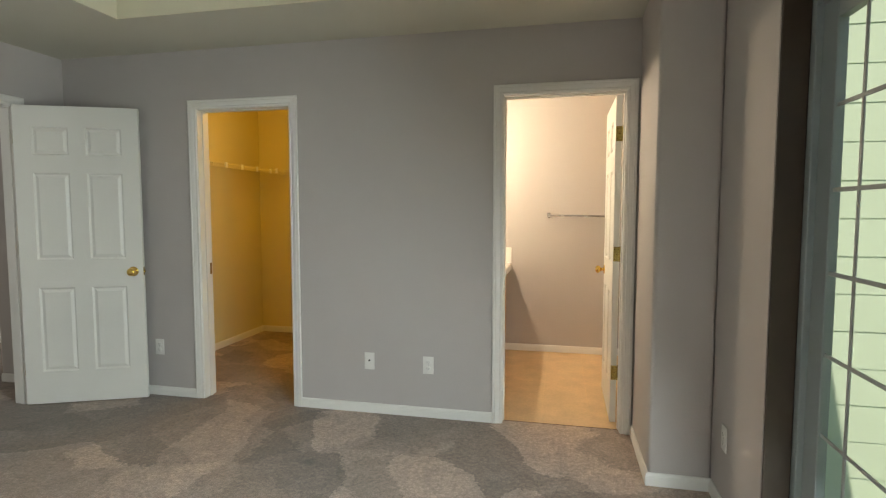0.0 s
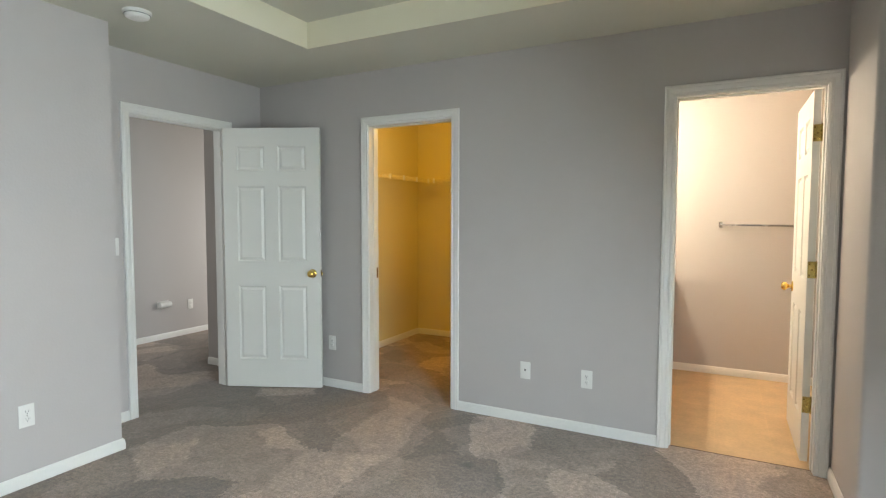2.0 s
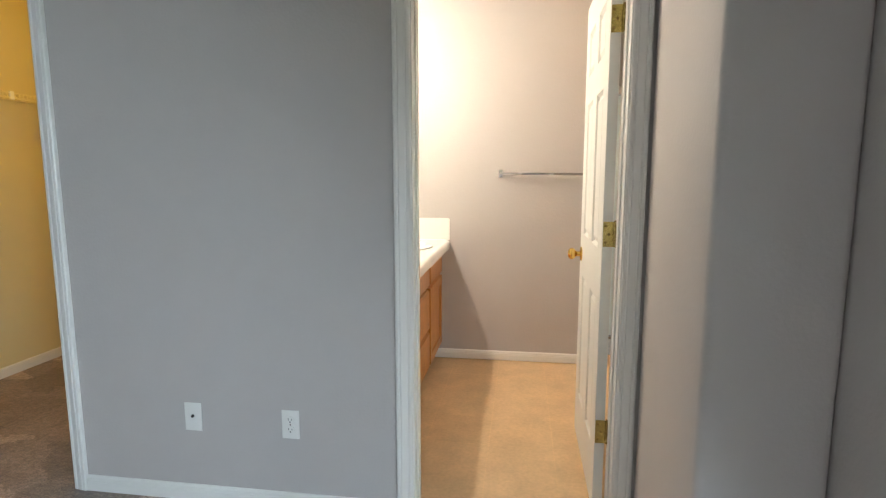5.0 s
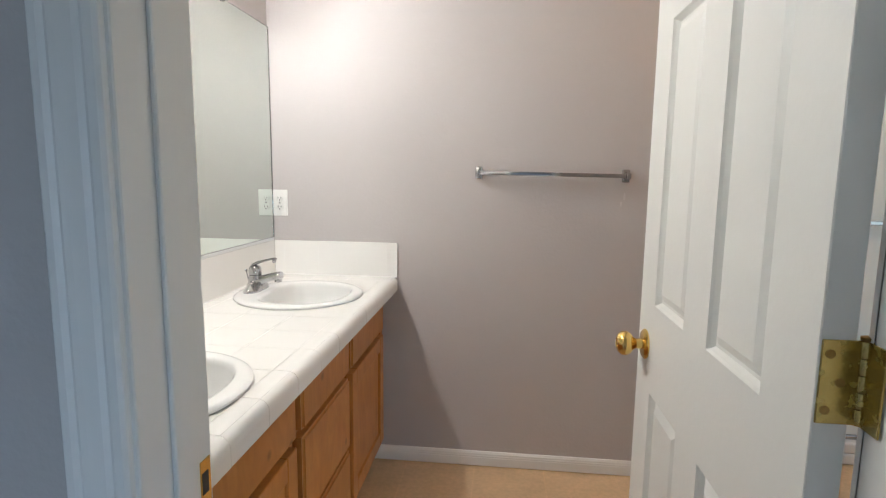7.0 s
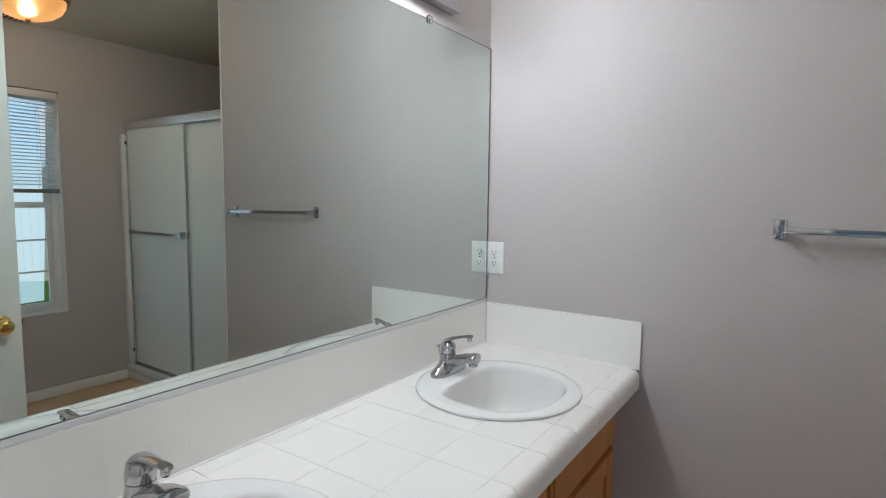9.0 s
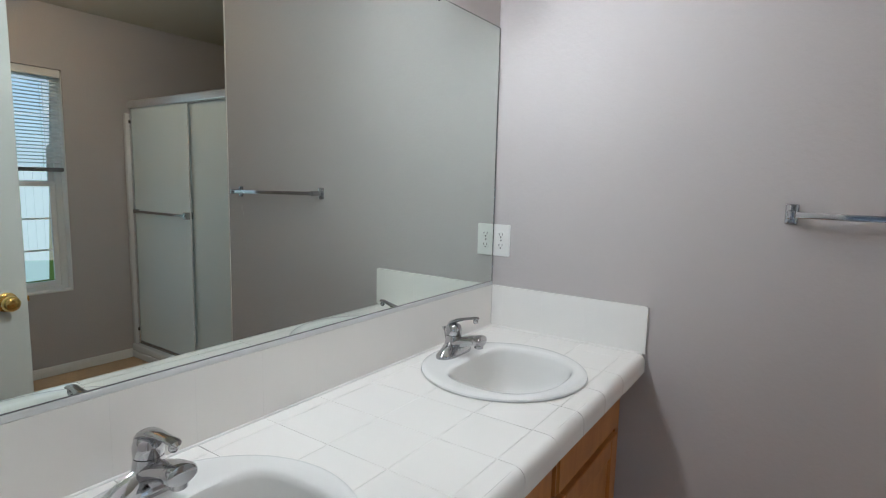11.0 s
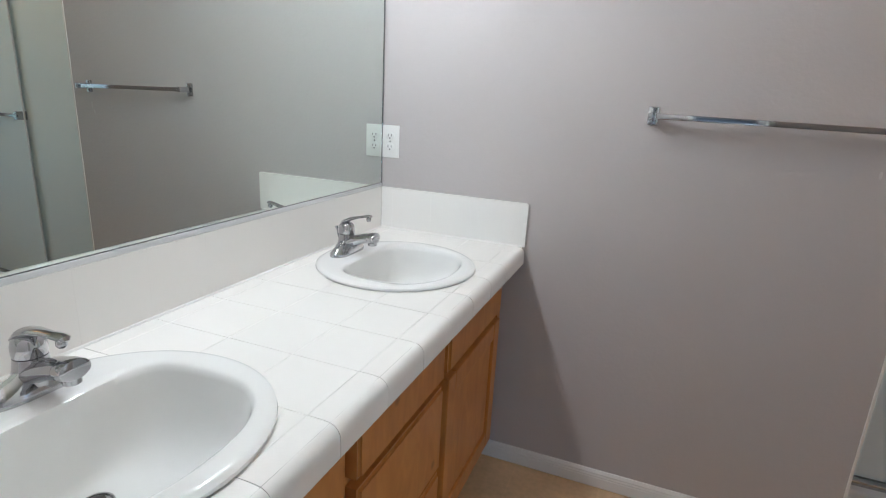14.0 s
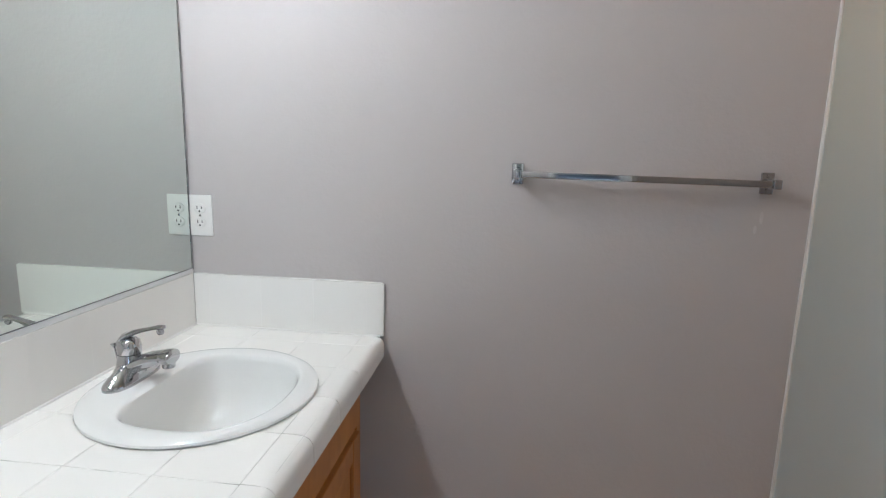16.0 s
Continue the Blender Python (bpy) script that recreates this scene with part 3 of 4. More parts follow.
def door_knob(door, w, z, t):
    """A brass knob set: rose, neck and ball on both faces, latch face on the edge."""
    for face, y in ((1, 0.0), (-1, -t)):
        prof = [(0.0, 0.0), (0.033, 0.0), (0.034, 0.003), (0.030, 0.007), (0.018, 0.009)]
        part("knob_rose", lathe([(r, y + face * d) for r, d in prof], "y", 28, at=(w - 0.062, 0, z)), M_BRASS, door, "brass rose", True)
        ball = [(0.012, 0.008), (0.011, 0.022), (0.016, 0.029), (0.024, 0.035), (0.0275, 0.044), (0.0265, 0.053), (0.020, 0.061), (0.012, 0.0635), (0.011, 0.0615), (0.0, 0.0615)]
        part("knob", lathe([(r, y + face * d) for r, d in ball], "y", 28, at=(w - 0.062, 0, z)), M_BRASS, door, "polished brass ball knob", True)
    part("latch_plate", boxed(w - 0.0005, w + 0.0015, -t / 2 - 0.0125, -t / 2 + 0.0125, z - 0.028, z + 0.028, 0.001, 1), M_BRASS_DARK, door)
    part("latch_bolt", boxed(w, w + 0.010, -t / 2 - 0.006, -t / 2 + 0.006, z - 0.010, z + 0.010, 0.003, 2), M_BRASS, door)


def butt_hinges(door, t, zs, jamb_turn, py):
    """Brass butt hinges: leaf with rounded corners and screws on the door's edge, knuckles at the pin, leaf on the jamb."""
    for z in zs:
        bm = boxed(-0.0025, 0.0004, min(-t + 0.002, py + 0.002), max(-0.002, py - 0.002), z - 0.045, z + 0.045, 0.0008, 1)
        hinge = part("hinge", bm, M_HINGE, door, "aged brass butt hinge")
        for k in range(5):
            a = z - 0.045 + 0.018 * k
            part("knuckle", lathe([(0.0, a + 0.0006), (0.0062, a + 0.0006), (0.0066, a + 0.002), (0.0066, a + 0.016), (0.0062, a + 0.0174), (0.0, a + 0.0174)], "z", 14, at=(-0.001, py, 0)), M_HINGE, hinge, "", True)
        part("pin", lathe([(0.0, z + 0.0455), (0.0055, z + 0.0455), (0.006, z + 0.049), (0.0, z + 0.051)], "z", 14, at=(-0.001, py, 0)), M_BRASS_DARK, hinge, "", True)
        for dy, dz in ((-0.010, 0.030), (-0.022, 0.0), (-0.010, -0.030)):
            part("screw", lathe([(0.0, -0.0035), (0.0048, -0.0033), (0.0048, -0.002), (0.0, -0.002)], "x", 12, at=(0, dy, z + dz)), M_BRASS_DARK, hinge)
        jl = boxed(0.0, 0.034, -0.0012, 0.0012, z - 0.045, z + 0.045, 0.0006, 1)
        bmesh.ops.transform(jl, matrix=pose(-0.001, py, 0, 0, 0, jamb_turn), verts=jl.verts)
        part("jamb_leaf", jl, M_HINGE, hinge)


# bathroom door, standing open into the bathroom
bath_door = panel_door("bathroom_door", 0.702, 2.022, 0.036, "white six-panel door with brass knob, standing open into the bathroom", 0.161)
door_knob(bath_door, 0.702, 0.898, 0.036)
butt_hinges(bath_door, 0.036, (1.793, 1.060, 0.317), 177, -0.044)

bath_door.matrix_world = Matrix.Translation((0.771, 0.130, 0.014)) @ pose(0, 0, 0, 0, 0, 89.9) @ Matrix.Translation((0.001, 0.044, 0))
# bedroom door, swung back towards the wall
hall_door = panel_door("bedroom_door", 0.762, 2.03, 0.036, "white six-panel door with brass knob, swung back against the wall")
door_knob(hall_door, 0.762, 0.905, 0.036)
butt_hinges(hall_door, 0.036, (1.82, 1.08, 0.25), 156, 0.008)
hall_door.matrix_world = Matrix.Translation((-3.168, -0.372, 0.012)) @ pose(0, 0, 0, 0, 0, 24.0) @ Matrix.Translation((0.001, -0.008, 0))

structure("strike_plate_bath", boxed(0.0655, 0.0670, 0.096, 0.117, 0.897, 0.953, 0.0006, 1), M_BRASS, "brass strike plate let into the door jamb", "strike plate")
structure("strike_hole_bath", boxed(0.0660, 0.0676, 0.099, 0.111, 0.912, 0.938), M_DARK, "dark latch hole of the strike plate", "strike plate")
structure("strike_plate_closet", boxed(-2.0605, -2.0590, 0.086, 0.112, 0.885, 0.965, 0.0006, 1), M_BRASS_DARK, "dark strike plate let into the closet jamb", "strike plate")
structure("threshold", boxed(0.066, 0.772, 0.046, 0.054, -0.004, 0.0015, 0.001, 1), M_TOE, "thin dark seam between carpet and vinyl", "threshold")


# ---- wall plates and small wall things ----
def wall_plate(label, place, turn, style, w=0.070, h=0.114, category="outlet", name="wall_outlet"):
    """A plastic cover plate; built facing -y about its middle."""
    ob = thing(name, label, category, place, turn=turn)
    part("plate", boxed(-w / 2, w / 2, -0.0055, 0.0, -h / 2, h / 2, 0.0025, 2), M_PLATE, ob, "", True)
    if style == "duplex":
        for dz in (0.0195, -0.0195):
            bm = lathe([(0.0, -0.0052), (0.0172, -0.0052), (0.0172, -0.0074), (0.016, -0.0082), (0.0, -0.0082)], "y", 24, at=(0, 0, dz), sy=0.82)
            sock = part("socket", bm, M_PLATE, ob, "", True)
            part("slot", boxed(-0.0075, -0.0053, -0.0087, -0.0080, dz - 0.0015, dz + 0.0070), M_DARK, sock)
            part("slot", boxed(0.0053, 0.0075, -0.0087, -0.0080, dz - 0.0008, dz + 0.0062), M_DARK, sock)
            part("ground_hole", lathe([(0.0, -0.0080), (0.0026, -0.0080), (0.0026, -0.0087), (0.0, -0.0087)], "y", 12, at=(0, 0, dz - 0.0075)), M_DARK, sock)
        part("screw", lathe([(0.0, -0.005), (0.003, -0.005), (0.003, -0.0062), (0.0, -0.0066)], "y", 12), M_NICKEL, ob)
    elif style == "coax":
        part("coax_jack", lathe([(0.0, -0.005), (0.0062, -0.005), (0.0062, -0.008), (0.0045, -0.008), (0.0045, -0.013), (0.0, -0.013)], "y", 14, at=(0, 0, 0.004)), M_DARK, ob, "dark threaded cable jack")
        for dz in (0.042, -0.042):
            part("screw", lathe([(0.0, -0.005), (0.003, -0.005), (0.003, -0.0062), (0.0, -0.0066)], "y", 12, at=(0, 0, dz)), M_PLATE, ob)
    elif style == "switch":
        part("toggle_frame", boxed(-0.006, 0.006, -0.0068, -0.005, -0.012, 0.012, 0.0005, 1), M_PLATE, ob)
        bm = boxed(-0.004, 0.004, -0.016, 0.0, -0.004, 0.004, 0.001, 1)
        bmesh.ops.transform(bm, matrix=pose(0, -0.003, 0, 25), verts=bm.verts)
        part("toggle", bm, M_PLATE, ob)
        for dz in (0.030, -0.030):
            part("screw", lathe([(0.0, -0.005), (0.003, -0.005), (0.003, -0.0062), (0.0, -0.0066)], "y", 12, at=(0, 0, dz)), M_PLATE, ob)
    return ob


wall_plate("white plastic cable jack plate low on the taupe wall", (-0.815, 0.0, 0.348), 0, "coax", name="cable_plate", category="wall plate")
wall_plate("white duplex outlet beside the cable jack plate", (-0.414, 0.0, 0.343), 0, "duplex")
wall_plate("white duplex outlet on the wall between door and closet", (-2.424, 0.0, 0.355), 0, "duplex")
wall_plate("white duplex outlet low on the sunlit side wall", (-2.76, -1.975, 0.357), 90, "duplex")
wall_plate("white toggle switch beside the bedroom door casing", (-3.17, -1.268, 1.16), 90, "switch", name="light_switch", category="switch")
wall_plate("white duplex outlet above the backsplash beside the mirror", (-0.570, 1.83, 1.157), 0, "duplex")
wall_plate("white duplex outlet low on the hall wall", (-5.17, 0.80, 0.345), 90, "duplex")
wall_plate("white duplex outlet low beside the patio door", (1.132, -0.80, 0.34), -90, "duplex")

stop = thing("door_bumper", "white half-round plastic door bumper low on the hall wall", "door stop", (-5.17, 0.455, 0.385), turn=90)
part("plate", boxed(-0.070, 0.070, -0.006, 0.0, -0.040, 0.040, 0.002, 1), M_PLATE, stop, "", True)
part("roll", lathe([(0.0, -0.068), (0.030, -0.068), (0.036, -0.062), (0.036, 0.062), (0.030, 0.068), (0.0, 0.068)], "x", 24, at=(0, -0.036, 0)), M_PLATE, stop, "rounded white bumper", True)

smoke = thing("smoke_detector", "round white smoke detector on the ceiling border", "smoke detector", (-2.47, -1.52, 2.44))
part("base_ring", lathe([(0.0, 0.0), (0.070, 0.0), (0.070, -0.010), (0.066, -0.014), (0.0, -0.014)], "z", 36), M_PLATE, smoke, "", True)
part("cover", lathe([(0.060, -0.014), (0.062, -0.020), (0.056, -0.032), (0.044, -0.038), (0.0, -0.040)], "z", 36), M_PLATE, smoke, "", True)
part("vent_ring", lathe([(0.0575, -0.018), (0.0635, -0.0185), (0.0635, -0.0205), (0.0575, -0.021)], "z", 36), M_DARK, smoke, "", True)


# ---- patio door in the bedroom ----
def patio_door():
    d = thing("patio_door", "vinyl sliding patio door with grid bars in the glass, coloured grey for backlit shade", "patio door", (0, 0, 0), kind="structure")
    x0, x1, y0, y1, zt = 1.225, 1.285, -3.0, -1.235, 2.06
    part("frame_side", boxed(x0, x1, y1 - 0.045, y1 - 0.001, 0, zt - 0.002, 0.003, 1), M_PATIO_SHADED, d)
    part("frame_side", boxed(x0, x1, y0 + 0.001, y0 + 0.045, 0, zt - 0.002, 0.003, 1), M_PATIO_SHADED, d)
    part("frame_head", boxed(x0, x1, y0 + 0.045, y1 - 0.045, zt - 0.047, zt - 0.002, 0.003, 1), M_PATIO_SHADED, d)
    part("sill_track", boxed(x0 - 0.02, x1, y0 + 0.045, y1 - 0.045, 0.0, 0.035, 0.004, 1), M_PATIO_SHADED, d)
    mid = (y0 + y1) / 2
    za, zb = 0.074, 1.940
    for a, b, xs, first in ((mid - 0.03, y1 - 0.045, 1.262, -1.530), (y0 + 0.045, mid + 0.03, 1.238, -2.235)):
        s = part("sash", boxed(xs - 0.016, xs + 0.016, b - 0.097, b, 0.035, zt - 0.047, 0.003, 1), M_PATIO_SHADED, d, "vinyl sash stile, backlit shade put into its grey")
        part("stile", boxed(xs - 0.016, xs + 0.016, a, a + 0.075, 0.035, zt - 0.047, 0.003, 1), M_PATIO_SHADED, s)
        part("rail", boxed(xs - 0.016, xs + 0.016, a + 0.075, b - 0.097, 0.035, za, 0.003, 1), M_PATIO_SHADED, s)
        part("rail", boxed(xs - 0.016, xs + 0.016, a + 0.075, b - 0.097, zb, zt - 0.047, 0.003, 1), M_PATIO_SHADED, s)
        g = part("pane", boxed(xs - 0.003, xs + 0.003, a + 0.07, b - 0.092, za - 0.005, zb + 0.005), M_PANE, s)
        g.visible_shadow = False
        for k in range(1, 7):
            z = za + (zb - za) * k / 7
            part("grid_bar", boxed(xs - 0.009, xs - 0.004, a + 0.075, b - 0.097, z - 0.007, z + 0.007, 0.002, 1), M_GRIDBAR_SHADED, s)
        for k in range(3):
            y = first - 0.235 * k
            if a + 0.09 < y < b - 0.12:
                part("grid_bar", boxed(xs - 0.0095, xs - 0.0035, y - 0.007, y + 0.007, za, zb, 0.002, 1), M_GRIDBAR_SHADED, s)
    return d


patio_door()
structure("jamb_patio", boxed(1.134, 1.224, -1.247, -1.2365, 0.0, 2.058, 0.003, 1), M_DARKWOOD, "dark brown wooden jamb liner beside the patio door", "door jamb")


# ---- closet ----
def wire_shelf(name, x0, x1, y0, y1, z, along, label, wall_side):
    """A white coated wire shelf: cross wires, long rails, a front lip and brackets."""
    sh = thing(name, label, "wire shelf")
    bm = bmesh.new()
    n = int(((y1 - y0) if along == "y" else (x1 - x0)) / 0.0254)
    for i in range(n + 1):
        if along == "y":
            y = y0 + (y1 - y0) * i / n
            front = x1 if wall_side < 0 else x0
            box(bm, x0, x1, y - 0.0018, y + 0.0018, z, z + 0.0036)
            box(bm, front - 0.0018, front + 0.0018, y - 0.0018, y + 0.0018, z - 0.030, z)
        else:
            x = x0 + (x1 - x0) * i / n
            box(bm, x - 0.0018, x + 0.0018, y0, y1, z, z + 0.0036)
            box(bm, x - 0.0018, x + 0.0018, y0 - 0.0018, y0 + 0.0018, z - 0.030, z)
    tagged(part("wire", bm, M_CLOSET, sh, "many thin parallel white cross wires"), kind="stuff")
    if along == "y":
        front = x1 if wall_side < 0 else x0
        back = x0 if wall_side < 0 else x1
        for x, zz in ((front, z), (front, z - 0.030), (back, z), ((x0 + x1) / 2, z)):
            part("rail", boxed(x - 0.0032, x + 0.0032, y0, y1, zz - 0.0045, zz - 0.0002, 0.001, 1), M_CLOSET, sh)
    else:
        for y, zz in ((y0, z), (y0, z - 0.030), (y1, z), ((y0 + y1) / 2, z)):
            part("rail", boxed(x0, x1, y - 0.0032, y + 0.0032, zz - 0.0045, zz - 0.0002, 0.001, 1), M_CLOSET, sh)
    return sh


SHELF_Z = 1.765
west_shelf = wire_shelf("wire_shelf", -2.826, -2.525, 0.13, 2.045, SHELF_Z, "y", "white coated wire closet shelf along the side wall", -1)
north_shelf = wire_shelf("wire_shelf", -2.515, -0.775, 1.745, 2.045, SHELF_Z, "x", "white coated wire closet shelf along the back wall", 1)
for y in [0.25 + 0.25 * k for k in range(7)]:
    part("clip", boxed(-2.532, -2.515, y - 0.012, y + 0.012, SHELF_Z - 0.040, SHELF_Z + 0.008, 0.003, 2), M_PLATE, west_shelf)
for x in [-2.45 + 0.25 * k for k in range(7)]:
    part("clip", boxed(x - 0.012, x + 0.012, 1.735, 1.752, SHELF_Z - 0.040, SHELF_Z + 0.008, 0.003, 2), M_PLATE, north_shelf)


for x in (-1.98, -1.20):
    part("brace", tube([(x, 2.046, SHELF_Z - 0.27), (x, 2.030, SHELF_Z - 0.262), (x, 1.765, SHELF_Z - 0.030), (x, 1.745, SHELF_Z - 0.020)], 0.0055, 10), M_PLATE, north_shelf, "slanted white shelf brace", True)
    part("clip", boxed(x - 0.020, x + 0.020, 1.728, 1.755, SHELF_Z - 0.046, SHELF_Z + 0.012, 0.004, 2), M_PLATE, north_shelf)


# ---- vanity ----
CT = 0.842          # worktop height
FX = -0.045         # front edge of the worktop
WX = -0.608         # wall behind the mirror
YN = 1.83           # wall at the vanity's end
YS = 0.124
DOORX = -0.084


def recessed_front(name, y0, y1, z0, z1, parent, recess=True, label=""):
    """A cabinet front with eased edges and, for doors, a recessed middle panel."""
    x1, x0 = DOORX, DOORX - 0.031
    if not recess:
        bm = boxed(x0, x1, y0, y1, z0, z1)
        es = [e for e in bm.edges if all(abs(v.co.x - x1) < 1e-6 for v in e.verts)]
        bmesh.ops.bevel(bm, geom=es, offset=0.007, segments=3, affect="EDGES")
        return part(name, bm, M_WOOD, parent, label)
    s = 0.058
    d = part(name, boxed(x0, x1, y0, y0 + s, z0, z1, 0.003, 2), M_WOOD, parent, label)
    part("stile", boxed(x0, x1, y1 - s, y1, z0, z1, 0.003, 2), M_WOOD, d)
    part("rail", boxed(x0, x1 - 0.0005, y0 + s, y1 - s, z0, z0 + s, 0.003, 2), M_WOOD, d)
    part("rail", boxed(x0, x1 - 0.0005, y0 + s, y1 - s, z1 - s, z1, 0.003, 2), M_WOOD, d)
    part("panel", boxed(x0 + 0.002, x1 - 0.010, y0 + s, y1 - s, z0 + s, z1 - s), M_WOOD, d)
    return d


def vanity_unit(name, y0, y1, label):
    u = thing(name, label, "cabinet", (0, 0, 0), group="bathroom vanity units")
    bm = bmesh.new()
    fx = DOORX - 0.0315
    box(bm, -0.60, fx - 0.019, y0 + 0.001, y1 - 0.001, 0.10, 0.112)
    box(bm, -0.60, fx - 0.019, y0 + 0.001, y0 + 0.016, 0.112, 0.70)
    box(bm, -0.60, fx - 0.019, y1 - 0.016, y1 - 0.001, 0.112, 0.70)
    part("carcass", bm, M_WOOD, u)
    bm = bmesh.new()
    box(bm, fx - 0.019, fx, y0 + 0.001, y0 + 0.036, 0.10, 0.795)
    box(bm, fx - 0.019, fx, y1 - 0.036, y1 - 0.001, 0.10, 0.795)
    box(bm, fx - 0.019, fx, y0 + 0.036, y1 - 0.036, 0.10, 0.160)
    box(bm, fx - 0.019, fx, y0 + 0.036, y1 - 0.036, 0.775, 0.795)
    box(bm, fx - 0.019, fx, y0 + 0.036, y1 - 0.036, 0.612, 0.644)
    part("face_frame", bm, M_WOOD, u)
    part("toe_kick", boxed(-0.175, -0.165, y0 + 0.001, y1 - 0.001, -0.003, 0.10), M_TOE, u, "dark recessed toe board")
    return u


unit_a = vanity_unit("sink_cabinet", 0.126, 0.776, "honey maple sink cabinet with recessed-panel doors under white tile")
recessed_front("false_drawer", 0.150, 0.752, 0.638, 0.778, unit_a, False)
recessed_front("door", 0.150, 0.447, 0.150, 0.618, unit_a)
recessed_front("door", 0.453, 0.752, 0.150, 0.618, unit_a)
unit_b = vanity_unit("drawer_cabinet", 0.776, 1.226, "honey maple drawer bank between the two sink cabinets")
recessed_front("drawer", 0.797, 1.209, 0.638, 0.778, unit_b, False)
recessed_front("drawer", 0.797, 1.209, 0.382, 0.618, unit_b, False)
recessed_front("drawer", 0.797, 1.209, 0.150, 0.366, unit_b, False)
unit_c = vanity_unit("sink_cabinet", 1.226, 1.826, "honey maple sink cabinet beside the end wall, door closed")
recessed_front("false_drawer", 1.243, 1.712, 0.638, 0.778, unit_c, False)
recessed_front("door", 1.243, 1.712, 0.150, 0.618, unit_c)

SINKS = (0.520, 1.417)
SX, SA, SB = -0.329, 0.229, 0.229


def worktop():
    """The tiled worktop: substrate with two cut-outs, field tiles, bullnose edge tiles and backsplash tiles."""
    wt = thing("tiled_worktop", "white ceramic tile vanity worktop with thin grey grout and rounded edge", "countertop")
    bm = bmesh.new()
    z0, z1 = 0.797, CT - 0.0008
    # slab with two oval openings: a ring of quads round each opening inside its square
    n = 48
    xa, xb = WX + 0.001, FX - 0.018
    edges_y = [YS, SINKS[0] - 0.28, SINKS[0] + 0.28, SINKS[1] - 0.28, SINKS[1] + 0.28, YN - 0.001]
    for a, b in ((0, 1), (2, 3), (4, 5)):
        box(bm, xa, xb, edges_y[a], edges_y[b], z0, z1)
    for cy in SINKS:
        ya, yb = cy - 0.28, cy + 0.28
        for k in range(n):
            q = []
            for kk in (k, k + 1):
                t = 2 * math.pi * kk / n
                c, s = math.cos(t), math.sin(t)
                inner = (SX + 0.198 * c, cy + 0.214 * s)
                r = min(((xb - SX) / c) if c > 1e-9 else 9, ((xa - SX) / c) if c < -1e-9 else 9, (0.28 / abs(s)) if abs(s) > 1e-9 else 9)
                q.append((inner, (SX + r * c, cy + r * s)))
            for z in (z0, z1):
                bm.faces.new([bm.verts.new((*p, z)) for p in (q[0][0], q[0][1], q[1][1], q[1][0])])
            bm.faces.new([bm.verts.new((*q[0][0], z0)), bm.verts.new((*q[1][0], z0)), bm.verts.new((*q[1][0], z1)), bm.verts.new((*q[0][0], z1))])
    part("grout_bed", bm, M_GROUT, wt, "white grout, dark with dirt in places")
    part("caulk", tube([(WX + 0.0115, YS + 0.001, CT + 0.0005), (WX + 0.0115, YN - 0.0125, CT + 0.0005)], 0.0038, 8), M_PLATE, wt, "white caulk bead")
    part("caulk", tube([(WX + 0.0115, YN - 0.0118, CT + 0.0005), (FX - 0.012, YN - 0.0118, CT + 0.0005)], 0.0038, 8), M_PLATE, wt, "white caulk bead")
    part("backsplash_bed", boxed(WX + 0.0006, WX + 0.0110, YS + 0.001, YN - 0.0125, CT + 0.0008, 0.9905), M_TILE, wt)
    part("backsplash_bed", boxed(WX + 0.0126, FX - 0.002, YN - 0.0110, YN - 0.0006, CT + 0.0008, 0.9905), M_TILE, wt)
    return wt


top = worktop()
PITCH, GAP = 0.1524, 0.0014
Y_JOINTS = [YS] + [0.977 + PITCH * k for k in range(-5, 6)] + [YN - 0.012]
X_JOINTS = [WX + 0.012, -0.551, -0.3985, -0.246, -0.104]


def tile_piece(x0, x1, y0, y1):
    """A field tile; where a sink comes through, its outline follows the oval."""
    bm = bmesh.new()
    za, zb = CT - 0.0075, CT
    near = [cy for cy in SINKS if y0 < cy + 0.225 and y1 > cy - 0.225]
    rect = [(x0, y0), (x1, y0), (x1, y1), (x0, y1)]

    def inside(p, cy):
        return ((p[0] - SX) / 0.205) ** 2 + ((p[1] - cy) / 0.221) ** 2 < 1
    if not near or not any(inside((x0 + (x1 - x0) * i / 8, y0 + (y1 - y0) * j / 8), near[0]) for i in range(9) for j in range(9)):
        box(bm, x0, x1, y0, y1, za, zb)
        es = [e for e in bm.edges if all(abs(v.co.z - zb) < 1e-6 for v in e.verts)]
        bmesh.ops.bevel(bm, geom=es, offset=0.0007, segments=1, affect="EDGES")
        return bm
    cy = near[0]
    m = 10
    cells = [[None] * m for _ in range(m)]
    filled = 0
    for i in range(m):
        for j in range(m):
            q = [(x0 + (x1 - x0) * (i + a) / m, y0 + (y1 - y0) * (j + b) / m) for a, b in ((0, 0), (1, 0), (1, 1), (0, 1))]
            if all(inside(p, cy) for p in q):
                continue
            out = []
            for p in q:
                if inside(p, cy):
                    u, v = (p[0] - SX) / 0.205, (p[1] - cy) / 0.221
                    r = math.hypot(u, v)
                    p = (SX + 0.205 * u / r, cy + 0.221 * v / r)
                out.append(p)
            bm.faces.new([bm.verts.new((*p, zb)) for p in out])
            filled += 1
    if not filled:
        bm.free()
        return None
    bmesh.ops.remove_doubles(bm, verts=bm.verts, dist=1e-6)
    rim = [e for e in bm.edges if len(e.link_faces) == 1]
    ret = bmesh.ops.extrude_edge_only(bm, edges=rim)
    for v in [g for g in ret["geom"] if isinstance(g, bmesh.types.BMVert)]:
        v.co.z = za
    return bm


